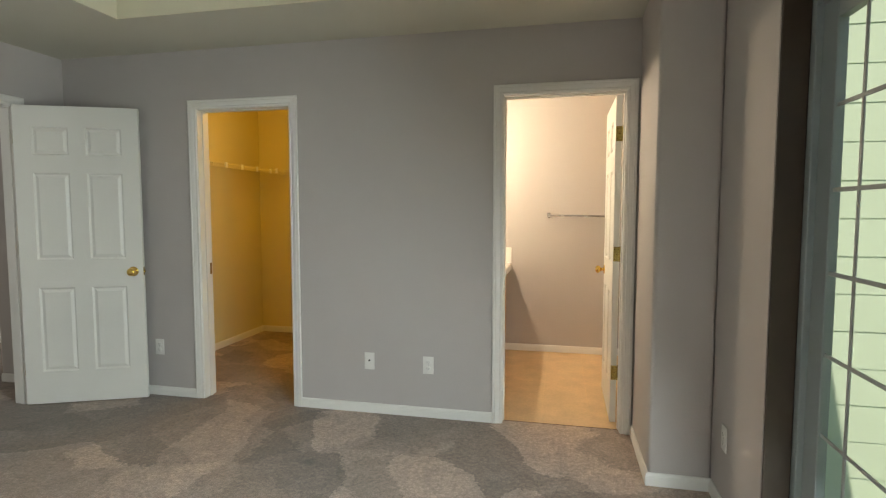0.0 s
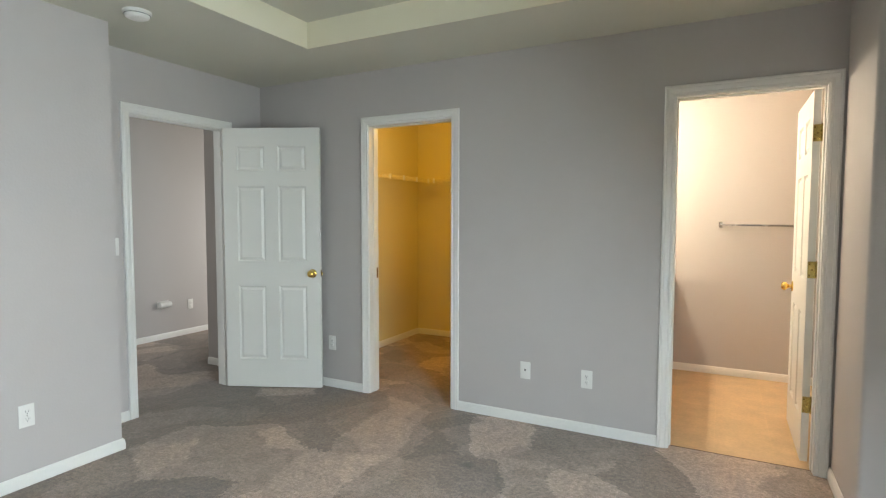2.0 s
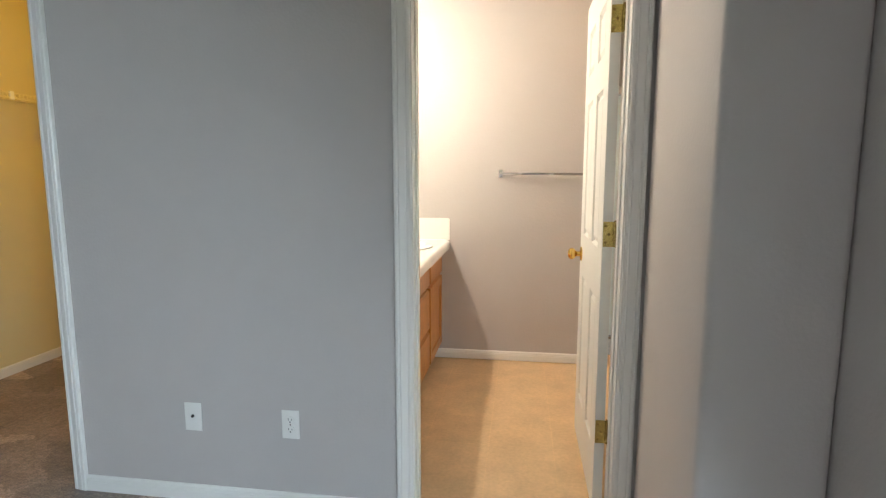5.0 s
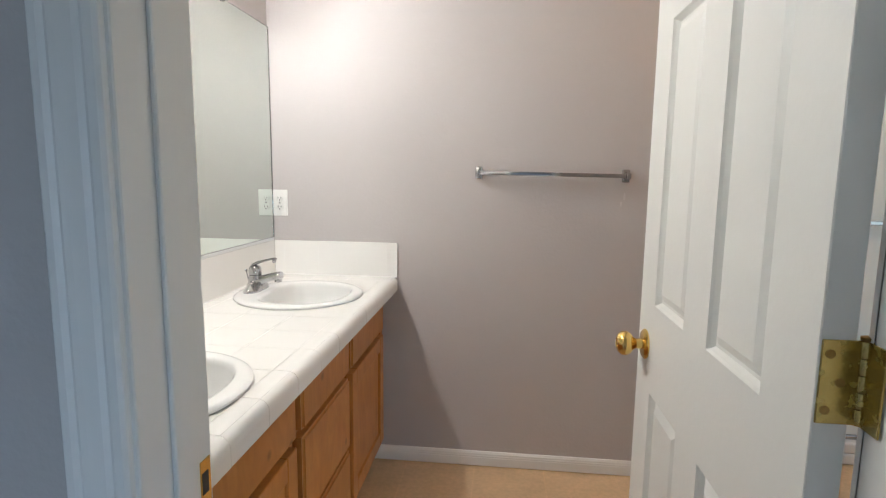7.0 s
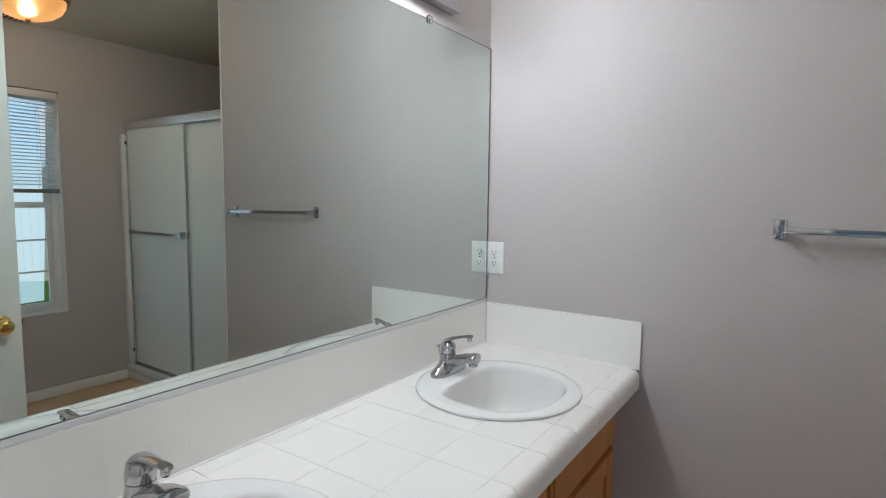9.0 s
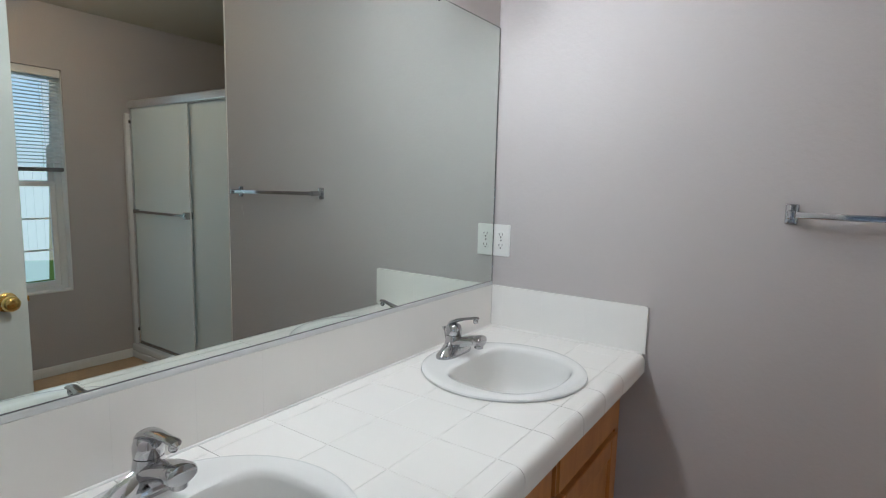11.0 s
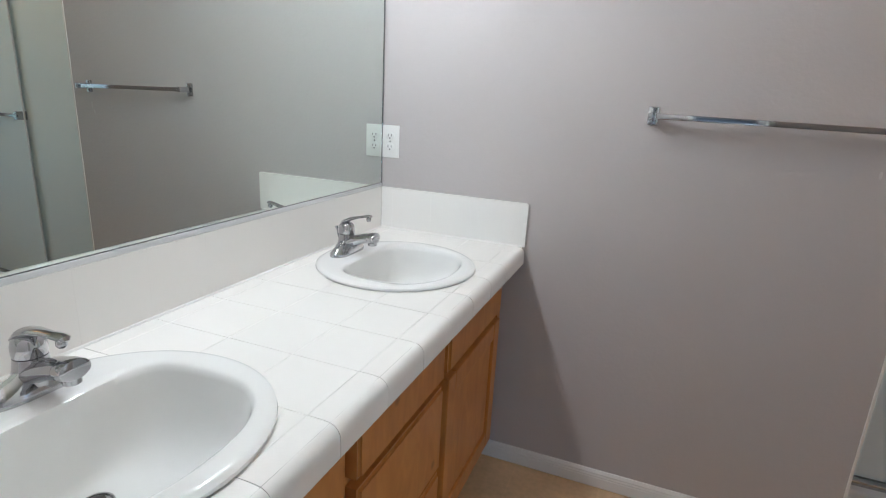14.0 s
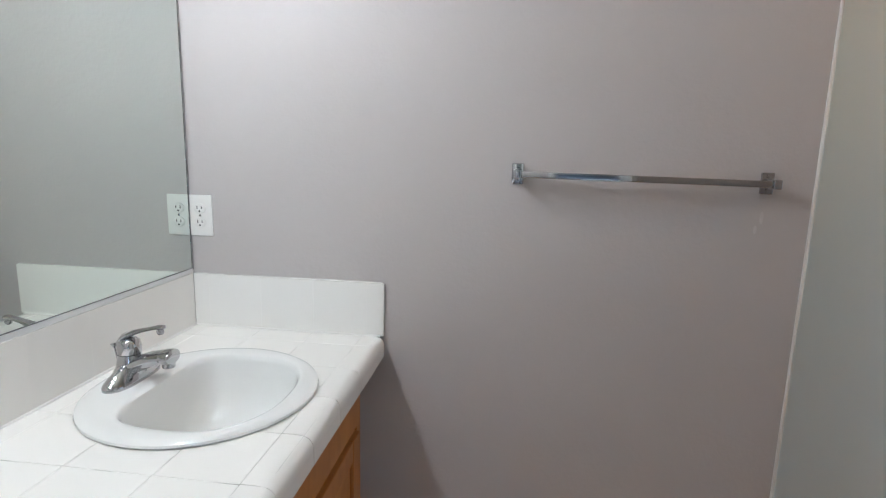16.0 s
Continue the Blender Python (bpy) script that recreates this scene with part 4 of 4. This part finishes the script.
# cabinet fronts hang clear of the floor; the sinks drop into the worktop
def sink(label, cy):
    s = thing("bathroom_sink", label, "sink", (SX, cy, CT), group="bathroom sinks")
    n = 64
    bm = bmesh.new()
    rings = []

    def ring(a, b, z, dx=0.0, pw=2.0, back=0.0):
        """An oval, flattened towards the faucet where back names its power and the depth of that side."""
        out = []
        for k in range(n):
            t = 2 * math.pi * k / n
            c, w = math.cos(t), math.sin(t)
            e = 2.0 / (pw + back * max(0.0, -c) ** 0.5)
            out.append(bm.verts.new((dx + a * math.copysign(abs(c) ** e, c), b * math.copysign(abs(w) ** e, w), z)))
        rings.append(out)
    ring(SA - 0.004, SB - 0.004, 0.0002)
    ring(SA, SB, 0.004)
    ring(SA - 0.001, SB - 0.001, 0.0085)
    ring(SA - 0.007, SB - 0.007, 0.0125)
    ring(SA - 0.016, SB - 0.016, 0.0140)
    ring(0.158, 0.194, 0.0137, 0.033, 2.2, 1.0)
    ring(0.148, 0.181, 0.0126, 0.037, 2.3, 1.8)
    ring(0.142, 0.175, 0.0090, 0.038, 2.35, 2.2)
    ring(0.138, 0.171, -0.001, 0.038, 2.35, 2.3)
    ring(0.133, 0.166, -0.035, 0.034, 2.3, 2.2)
    ring(0.124, 0.155, -0.070, 0.026, 2.3, 1.9)
    ring(0.110, 0.140, -0.100, 0.012, 2.2, 1.4)
    ring(0.088, 0.112, -0.122, -0.006, 2.1, 0.8)
    ring(0.062, 0.078, -0.136, -0.028, 2.0, 0.3)
    ring(0.040, 0.044, -0.1415, -0.043, 2.0)
    ring(0.025, 0.025, -0.1435, -0.048, 2.0)
    ring(0.0235, 0.0235, -0.152, -0.048, 2.0)
    for a, b in zip(rings, rings[1:]):
        for k in range(n):
            bm.faces.new((a[k], a[(k + 1) % n], b[(k + 1) % n], b[k]))
    part("bowl", bm, M_CHINA, s, "", True)
    at = (-0.048, 0, 0)
    part("drain_flange", lathe([(0.0255, -0.1435), (0.0245, -0.1412), (0.0225, -0.1408), (0.0212, -0.1425), (0.0205, -0.151)], "z", 32, at=at), M_NICKEL, s, "dull chrome drain ring", True)
    part("drain_body", lathe([(0.0, -0.1495), (0.0215, -0.1495), (0.0215, -0.160), (0.0, -0.160)], "z", 24, at=at), M_DARK, s)
    part("stopper", lathe([(0.0, -0.146), (0.0125, -0.146), (0.0140, -0.1405), (0.0135, -0.1375), (0.009, -0.1362), (0.0, -0.1358)], "z", 28, at=at), M_DRAIN, s, "pop-up stopper", True)
    part("overflow_ring", lathe([(0.0, -0.001), (0.008, -0.001), (0.009, 0.0005), (0.006, 0.001), (0.0, 0.0)], "x", 16, at=(0.1655, 0, -0.040)), M_CHINA, s)
    return s


sink("white oval china sink set in the tiled worktop, pop-up drain", SINKS[0])
sink("white oval china sink in the worktop beside the end wall", SINKS[1])


def faucet(label, cy, lift=0.0):
    f = thing("bathroom_faucet", label, "faucet", (-0.497, cy, CT + 0.0126), group="bathroom faucets")
    # base: a low boat whose sides rise like a tent towards the middle
    bm = bmesh.new()
    n = 48
    rings = []
    for shrink, rise, z0 in ((0.0, 0.0, 0.0), (0.0, 0.0, 0.006), (0.03, 0.03, 0.009), (0.10, 0.16, 0.0105), (0.25, 0.40, 0.012), (0.45, 0.66, 0.013), (0.68, 0.87, 0.0135), (0.97, 1.0, 0.014)):
        ring = []
        for k in range(n):
            a = 2 * math.pi * k / n
            r = 0.0285 * (1 - shrink)
            y = 0.049 * math.copysign(abs(math.sin(a)) ** 0.35, math.sin(a)) + r * math.sin(a)
            ridge = 0.011 + 0.028 * max(0.0, 1 - abs(y) / 0.066) ** 1.2
            ring.append(bm.verts.new((r * math.cos(a), y, z0 + ridge * rise)))
        rings.append(ring)
    for a, b in zip(rings, rings[1:]):
        for k in range(n):
            bm.faces.new((a[k], a[(k + 1) % n], b[(k + 1) % n], b[k]))
    bm.faces.new(rings[0][::-1])
    bm.faces.new(rings[-1])
    part("base", bm, M_CHROME, f, "", True)
    # spout: a broad flattened bar that leans out over the bowl, with a collar at its blunt end
    part("spout", tube([(-0.022, 0, 0.012), (0.000, 0, 0.0265), (0.022, 0, 0.038), (0.044, 0, 0.0470), (0.064, 0, 0.0525), (0.083, 0, 0.0555)], [0.027, 0.0275, 0.0265, 0.0252, 0.0242, 0.0236], 28, flat=0.62), M_CHROME, f, "", True)
    part("spout_collar", tube([(0.0760, 0, 0.0546), (0.0765, 0, 0.0546), (0.0790, 0, 0.0550), (0.0940, 0, 0.0565), (0.0965, 0, 0.0567), (0.0975, 0, 0.0568)], [0.0215, 0.0240, 0.0250, 0.0247, 0.0236, 0.0200], 28, flat=0.64), M_CHROME, f, "blunt polished collar", True)
    part("aerator", lathe([(0.0, 0.0330), (0.0118, 0.0330), (0.0130, 0.0342), (0.0130, 0.0450), (0.0, 0.0450)], "z", 20, at=(0.0850, 0, 0)), M_NICKEL, f, "", True)
    part("body", lathe([(0.0300, 0.016), (0.0280, 0.028), (0.0255, 0.040), (0.0236, 0.052), (0.0228, 0.0575), (0.0, 0.0575)], "z", 28, at=(-0.002, 0, 0)), M_CHROME, f, "", True)
    part("handle_cap", lathe([(0.0212, 0.0580), (0.0232, 0.0595), (0.0238, 0.066), (0.0236, 0.076), (0.0208, 0.086), (0.0135, 0.0915), (0.0, 0.0935)], "z", 28, at=(-0.002, 0, 0)), M_CHROME, f, "rounded single-lever cap", True)
    raised = Matrix.Translation((-0.010, 0, 0.086)) @ pose(0, 0, 0, 0, -lift, 0) @ Matrix.Translation((0.010, 0, -0.086))
    lever = tube([(-0.0245, 0, 0.070), (-0.0190, 0, 0.084), (-0.0060, 0, 0.0945), (0.0160, 0, 0.1000), (0.0380, 0, 0.1020), (0.0580, 0, 0.1030), (0.0740, 0, 0.1035), (0.0820, 0, 0.1022), (0.0855, 0, 0.0990)], [0.009, 0.0155, 0.0175, 0.0140, 0.0108, 0.0098, 0.0104, 0.0095, 0.005], 18, flat=0.40)
    bmesh.ops.transform(lever, matrix=raised, verts=lever.verts)
    part("lever", lever, M_CHROME, f, "", True)
    drop = lathe([(0.0, 0.0865), (0.0050, 0.0875), (0.0072, 0.0910), (0.0076, 0.0950), (0.0058, 0.1000), (0.0, 0.1010)], "z", 16, at=(0.0745, 0, 0))
    bmesh.ops.transform(drop, matrix=raised, verts=drop.verts)
    part("lever_drop", drop, M_CHROME, f, "rounded drop under the lever tip", True)
    rod = lathe([(0.0020, 0.0), (0.0020, 0.052), (0.0030, 0.055), (0.0058, 0.062), (0.0058, 0.064), (0.0, 0.065)], "z", 14)
    bmesh.ops.transform(rod, matrix=pose(-0.025, 0, 0.014, 0, -12, 0), verts=rod.verts)
    part("lift_rod", rod, M_CHROME, f, "pop-up lift rod with flared top", True)
    return f


faucet("polished chrome single-lever faucet on the china sink rim", SINKS[0] + 0.013)
faucet("chrome faucet with raised lever on the sink beside the end wall", SINKS[1] + 0.005, 11.0)

# ---- mirror ----
mir = thing("wall_mirror", "large frameless wall mirror with thin metal edge above the backsplash", "mirror", (0, 0, 0))
MZ0, MZ1, MY0, MY1 = 1.0050, 1.892, 0.140, 1.822
part("glass", boxed(WX + 0.0015, WX + 0.0065, MY0, MY1, MZ0 + 0.0028, MZ1), M_MIRROR, mir)
part("bottom_edge", boxed(WX + 0.0005, WX + 0.0075, MY0, MY1, MZ0 + 0.0006, MZ0 + 0.0026), M_RAIL, mir, "thin dark glass edge")
part("bottom_channel", boxed(WX + 0.0005, WX + 0.0105, MY0, MY1, 0.9937, MZ0 + 0.0004, 0.0015, 2), M_SATIN, mir, "bright metal channel", True)
part("side_channel", boxed(WX + 0.0005, WX + 0.0085, MY1 + 0.0002, MY1 + 0.0055, MZ0 - 0.006, MZ1 + 0.002, 0.001, 1), M_NICKEL, mir)
part("edge", boxed(WX + 0.0010, WX + 0.0068, MY0, MY1, MZ1 + 0.0002, MZ1 + 0.002), M_DARK, mir)
for y in (0.48, 1.452):
    part("clip", boxed(WX + 0.0005, WX + 0.013, y - 0.009, y + 0.009, MZ1 - 0.010, MZ1 + 0.012, 0.003, 2), M_CLIP, mir, "clear plastic clip")

# ---- light bar over the mirror ----
bar = thing("vanity_light", "chrome light bar with round lit bulbs above the mirror", "light fixture", (0, 0, 0))
part("back_plate", boxed(WX + 0.001, WX + 0.042, 0.36, 1.572, 1.935, 2.050, 0.006, 2), M_CHROME, bar, "polished chrome plate", True)
for k in range(5):
    y = 0.966 + (k - 2) * 0.178
    part("socket", lathe([(0.026, 0.042), (0.026, 0.050), (0.018, 0.052), (0.018, 0.066)], "x", 20, at=(WX, y, 1.995)), M_CHROME, bar, "", True)
    part("bulb", lathe([(0.014, 0.064), (0.018, 0.074), (0.032, 0.085), (0.0395, 0.102), (0.0395, 0.116), (0.034, 0.131), (0.020, 0.143), (0.0, 0.147)], "x", 24, at=(WX, y, 1.995)), M_BULB, bar, "lit round globe bulb", True)

# ---- towel bar ----
tb = thing("towel_bar", "chrome square towel bar on two posts on the end wall", "towel bar", (0, YN, 1.300))
tb.matrix_world = pose(0, YN, 1.300, 0, 0.67, 0)
for x in (0.298, 0.894):
    p = part("mount_plate", boxed(x - 0.015, x + 0.015, -0.007, 0.0, -0.026, 0.026, 0.002, 2), M_CHROME, tb, "", True)
    for dz in (0.018, -0.018):
        part("screw", lathe([(0.0, -0.007), (0.0042, -0.007), (0.0042, -0.009), (0.0, -0.0095)], "y", 12, at=(x, 0, dz)), M_NICKEL, p)
    part("post", boxed(x - 0.009, x + 0.009, -0.062, -0.006, -0.011, 0.011, 0.002, 2), M_CHROME, tb, "", True)
part("bar", boxed(0.306, 0.886, -0.058, -0.042, -0.008, 0.008, 0.0015, 2), M_CHROME, tb, "square chrome bar", True)
M_SCUFF = material("pale_spackle", (0.56, 0.53, 0.52), 0.7, vary=0.1, scale=60.0)
scuff = thing("wall_scuff", "small pale scuff of spackle on the taupe wall", "scuff", (0.893, YN, 1.206))
part("smear", lathe([(0.0, -0.0005), (0.007, -0.0004), (0.010, 0.0)], "y", 12, sx=0.45, sy=1.6), M_SCUFF, scuff)
part("smear", lathe([(0.0, -0.0004), (0.005, -0.0003), (0.007, 0.0)], "y", 12, sx=0.6, sy=1.6, at=(-0.012, 0, -0.030)), M_SCUFF, scuff)


# ---- shower ----
def shower():
    s = thing("shower_enclosure", "white shower base with sliding obscure-glass doors in a bright metal frame", "shower")
    x0, x1, yd = 1.024, 2.598, 2.10
    bm = boxed(x0, x1, yd - 0.055, 2.955, -0.003, 0.05, 0.01, 2)
    part("pan", bm, M_SHOWER, s)
    part("curb", boxed(x0, x1, yd - 0.056, yd + 0.06, 0.051, 0.105, 0.012, 3), M_SHOWER, s, "", True)
    part("surround", boxed(x1 - 0.012, x1 - 0.001, yd + 0.02, 2.955, 0.05, 1.90, 0.003, 1), M_SHOWER, s, "white acrylic wall panel")
    part("surround", boxed(x0, x1 - 0.013, 2.945, 2.957, 0.05, 1.90, 0.003, 1), M_SHOWER, s)
    part("surround", boxed(x0 - 0.002, x0 + 0.010, yd + 0.02, 2.944, 0.05, 1.90, 0.003, 1), M_SHOWER, s)
    part("jamb_trim", boxed(x1 - 0.040, x1 - 0.001, yd - 0.045, yd + 0.018, 0.106, 1.80, 0.006, 2), M_SHOWER, s, "white jamb flange", True)
    part("side_rail", boxed(x1 - 0.062, x1 - 0.041, yd - 0.022, yd + 0.022, 0.106, 1.83, 0.002, 1), M_BRIGHT, s)
    part("side_rail", boxed(x0 + 0.001, x0 + 0.022, yd - 0.022, yd + 0.022, 0.106, 1.83, 0.002, 1), M_BRIGHT, s)
    part("header", boxed(x0 + 0.001, x1 - 0.041, yd - 0.030, yd + 0.030, 1.831, 1.885, 0.006, 2), M_BRIGHT, s, "polished metal header rail")
    part("bottom_track", boxed(x0 + 0.023, x1 - 0.063, yd - 0.024, yd + 0.024, 0.1055, 0.125, 0.003, 1), M_NICKEL, s)
    for a, b, y in ((1.815, x1 - 0.068, yd - 0.012), (x0 + 0.03, 1.885, yd + 0.012)):
        p = part("glass_panel", boxed(a, b, y - 0.003, y + 0.003, 0.128, 1.828), M_FROST, s, "obscure glass sliding panel")
        e = a if y < yd else b
        part("glass_edge", boxed(e - 0.003, e + 0.003, y - 0.0036, y + 0.0036, 0.127, 1.829, 0.001, 1), M_SHOWER, p, "pale polished glass edge")
    t = part("towel_rail", boxed(1.82, x1 - 0.10, yd - 0.052, yd - 0.040, 1.094, 1.112, 0.003, 2), M_CHROME, s)
    part("rail_post", boxed(1.82, 1.845, yd - 0.050, yd + 0.008, 1.080, 1.126, 0.003, 1), M_CHROME, t)
    part("rail_post", boxed(x1 - 0.12, x1 - 0.10, yd - 0.050, yd + 0.008, 1.088, 1.118, 0.003, 1), M_CHROME, t)
    for z in (0.22, 1.74):
        part("bumper", boxed(x1 - 0.066, x1 - 0.056, yd - 0.034, yd - 0.022, z - 0.012, z + 0.012, 0.003, 1), M_DARK, s)
    return s


shower()


# ---- bathroom window ----
def bath_window():
    w = thing("bathroom_window", "white single-hung vinyl window with grid bars and half-raised blind", "window", kind="structure")
    x0, x1, y0, y1, z0, z1 = 2.672, 2.716, 0.722, 1.683, 0.567, 2.033
    part("sill", boxed(2.60, 2.672, y0, y1, z0 - 0.001, z0 + 0.010, 0.003, 1), M_TRIM, w)
    # linings added over the drywall returns; their white stands in for daylight
    part("lining", boxed(2.601, 2.671, y1 - 0.005, y1 - 0.0005, z0 + 0.011, z1 - 0.006), M_TRIM, w, "window return, white to hold the daylight on the drywall")
    part("lining", boxed(2.601, 2.671, y0 + 0.0005, y0 + 0.005, z0 + 0.011, z1 - 0.006), M_TRIM, w, "window return, white to hold the daylight on the drywall")
    for a, b in ((y0, y0 + 0.045), (y1 - 0.045, y1)):
        part("frame_side", boxed(x0, x1, a, b, z0, z1, 0.003, 1), M_VINYLFRAME, w)
    part("frame_head", boxed(x0, x1, y0 + 0.045, y1 - 0.045, z1 - 0.045, z1, 0.003, 1), M_VINYLFRAME, w)
    part("frame_foot", boxed(x0, x1, y0 + 0.045, y1 - 0.045, z0, z0 + 0.035, 0.003, 1), M_VINYLFRAME, w)
    for za, zb, xs in ((z0 + 0.036, 1.305, 2.684), (1.280, z1 - 0.046, 2.702)):
        a, b = y0 + 0.046, y1 - 0.046
        s = part("sash", boxed(xs - 0.009, xs + 0.009, a, b, za, za + 0.032, 0.002, 1), M_VINYLFRAME, w)
        part("rail", boxed(xs - 0.009, xs + 0.009, a, b, zb - 0.032, zb, 0.002, 1), M_VINYLFRAME, s)
        part("stile", boxed(xs - 0.009, xs + 0.009, a, a + 0.032, za + 0.032, zb - 0.032, 0.002, 1), M_VINYLFRAME, s)
        part("stile", boxed(xs - 0.009, xs + 0.009, b - 0.032, b, za + 0.032, zb - 0.032, 0.002, 1), M_VINYLFRAME, s)
        g = part("pane", boxed(xs - 0.002, xs + 0.002, a + 0.028, b - 0.028, za + 0.028, zb - 0.028), M_PANE, s)
        g.visible_shadow = False
        for k in (1, 2):
            z = za + 0.032 + (zb - za - 0.064) * k / 3
            part("grid_bar", boxed(xs - 0.007, xs - 0.003, a + 0.032, b - 0.032, z - 0.006, z + 0.006), M_VINYLFRAME, s)
        for k in (1, 2):
            y = a + 0.032 + (b - a - 0.064) * k / 3
            part("grid_bar", boxed(xs - 0.0075, xs - 0.0025, y - 0.006, y + 0.006, za + 0.032, zb - 0.032), M_VINYLFRAME, s)
    bl = thing("window_blind", "white horizontal slat blind half raised in the bathroom window", "blind", (0, 0, 0))
    part("head_rail", boxed(2.606, 2.640, y0 + 0.006, y1 - 0.006, z1 - 0.050, z1 - 0.002, 0.003, 1), M_PLATE, bl)
    slat = boxed(-0.0125, 0.0125, y0 + 0.010, y1 - 0.010, -0.0007, 0.0007)
    bmesh.ops.transform(slat, matrix=pose(0, 0, 0, 0, 12, 0), verts=slat.verts)
    me = finish(slat, M_SLAT, "slat")
    z = z1 - 0.066
    while z > 1.405:
        again("slat", me, bl, pose(2.623, 0, z))
        z -= 0.0225
    part("bottom_rail", boxed(2.610, 2.637, y0 + 0.010, y1 - 0.010, 1.372, 1.398, 0.004, 1), M_RAIL, bl, "dark stacked slats and bottom rail")
    for y in (y0 + 0.12, y1 - 0.12):
        part("cord", boxed(2.622, 2.624, y - 0.001, y + 0.001, 1.38, z1 - 0.05), M_PLATE, bl)


bath_window()

dome = thing("ceiling_light", "lit amber glass dome ceiling light with bronze rim", "ceiling light", (1.74, 1.25, 2.44))
part("canopy", lathe([(0.0, 0.0), (0.075, 0.0), (0.080, -0.010), (0.070, -0.022), (0.030, -0.030), (0.026, -0.060), (0.0, -0.060)], "z", 36), M_BRASS_DARK, dome, "bronze ceiling canopy", True)
part("rim", lathe([(0.0, -0.058), (0.060, -0.060), (0.168, -0.072), (0.182, -0.080), (0.182, -0.094), (0.172, -0.102), (0.163, -0.096)], "z", 44), M_BRASS_DARK, dome, "bronze rim", True)
part("glass_dome", lathe([(0.166, -0.096), (0.161, -0.122), (0.144, -0.152), (0.111, -0.178), (0.066, -0.196), (0.022, -0.203), (0.0, -0.2035)], "z", 44), M_DOME, dome, "glowing amber glass", True).visible_shadow = False
part("bulb", lathe([(0.0, -0.086), (0.016, -0.088), (0.018, -0.104), (0.030, -0.124), (0.031, -0.140), (0.022, -0.156), (0.0, -0.163)], "z", 20), M_DOMEBULB, dome, "lit warm bulb inside the glass", True)
part("finial", lathe([(0.0, -0.202), (0.012, -0.204), (0.010, -0.214), (0.0, -0.220)], "z", 16), M_BRASS_DARK, dome, "", True)

vent = thing("ceiling_vent", "dark slatted exhaust vent in the bathroom ceiling", "vent", (2.45, 1.40, 2.44))
part("vent_frame", boxed(-0.12, 0.12, -0.12, 0.12, -0.012, 0.0, 0.004, 1), M_CEIL, vent)
for k in range(7):
    part("vent_slat", boxed(-0.095, 0.095, -0.09 + k * 0.028, -0.078 + k * 0.028, -0.016, -0.0125), M_TOE, vent)


# ---- tiles of the worktop, edge and backsplash ----
for yi, (ya, yb) in enumerate(zip(Y_JOINTS, Y_JOINTS[1:])):
    for xa, xb in zip(X_JOINTS, X_JOINTS[1:]):
        bm = tile_piece(xa + GAP / 2, xb - GAP / 2, ya + GAP / 2, yb - GAP / 2)
        if bm:
            part("tile", bm, M_TILE, top)
    # rounded edge tile over the front
    bm = bmesh.new()
    prof = [(-0.104 + GAP / 2, CT - 0.007), (-0.104 + GAP / 2, CT + 0.0005), (-0.078, CT + 0.0005), (-0.064, CT - 0.0005), (-0.055, CT - 0.004), (-0.049, CT - 0.010), (-0.0455, CT - 0.018), (FX, CT - 0.028), (FX, CT - 0.056), (FX - 0.002, CT - 0.058), (FX - 0.012, CT - 0.058), (FX - 0.012, CT - 0.030), (-0.070, CT - 0.007)]
    wob = random.uniform(-0.0006, 0.0006)
    ends = [[bm.verts.new((x + wob, y, z)) for x, z in prof] for y in (ya + GAP / 2, yb - GAP / 2)]
    for k in range(len(prof)):
        bm.faces.new((ends[0][k], ends[0][(k + 1) % len(prof)], ends[1][(k + 1) % len(prof)], ends[1][k]))
    bm.faces.new(ends[0])
    bm.faces.new(ends[1])
    part("edge_tile", bm, M_TILE, top, "", True)
    part("backsplash_tile", boxed(WX + 0.001, WX + 0.0115, ya + 0.00005, yb - 0.00005, CT + 0.001, 0.9935), M_TILE, top)
for xa, xb in zip([WX + 0.0125] + X_JOINTS[1:4] + [-0.0955], X_JOINTS[1:4] + [-0.0955, FX - 0.008]):
    part("backsplash_tile", boxed(xa + 0.0001, xb - 0.0001, YN - 0.0115, YN - 0.001, CT + 0.001, 0.9935), M_TILE, top)

# ---- outside: lap siding of the bathroom's outer wall, and a neighbour's fence ----
siding = tagged(new("wall_siding"), "pale green lap siding on the outer wall in sun", "siding", kind="structure")
for k in range(16):
    z = -0.34 + 0.205 * k
    bm = bmesh.new()
    sec = [(-0.002, z), (-0.0165, z), (-0.012, z + 0.235), (-0.002, z + 0.235)]
    ends = [[bm.verts.new((x, y - 0.0006 * (k % 2), zz)) for y, zz in sec] for x in (1.295, 2.74)]
    for j in range(4):
        bm.faces.new((ends[0][j], ends[0][(j + 1) % 4], ends[1][(j + 1) % 4], ends[1][j]))
    bm.faces.new(ends[0])
    bm.faces.new(ends[1])
    part("siding_board", bm, M_SIDING, siding)

fence = thing("board_fence", "pale wooden board fence beyond the lawn", "fence", (11.2, 4.0, -0.352), turn=40)
for k in range(96):
    y = -7.5 + k * 0.145
    part("board", boxed(0.0, 0.02, y, y + 0.138, 0.0, 1.85 + 0.01 * math.sin(k * 2.7)), M_FENCE, fence)
for z in (0.35, 1.45):
    part("rail", boxed(0.021, 0.06, -7.5, 6.4, z, z + 0.09), M_FENCE, fence)
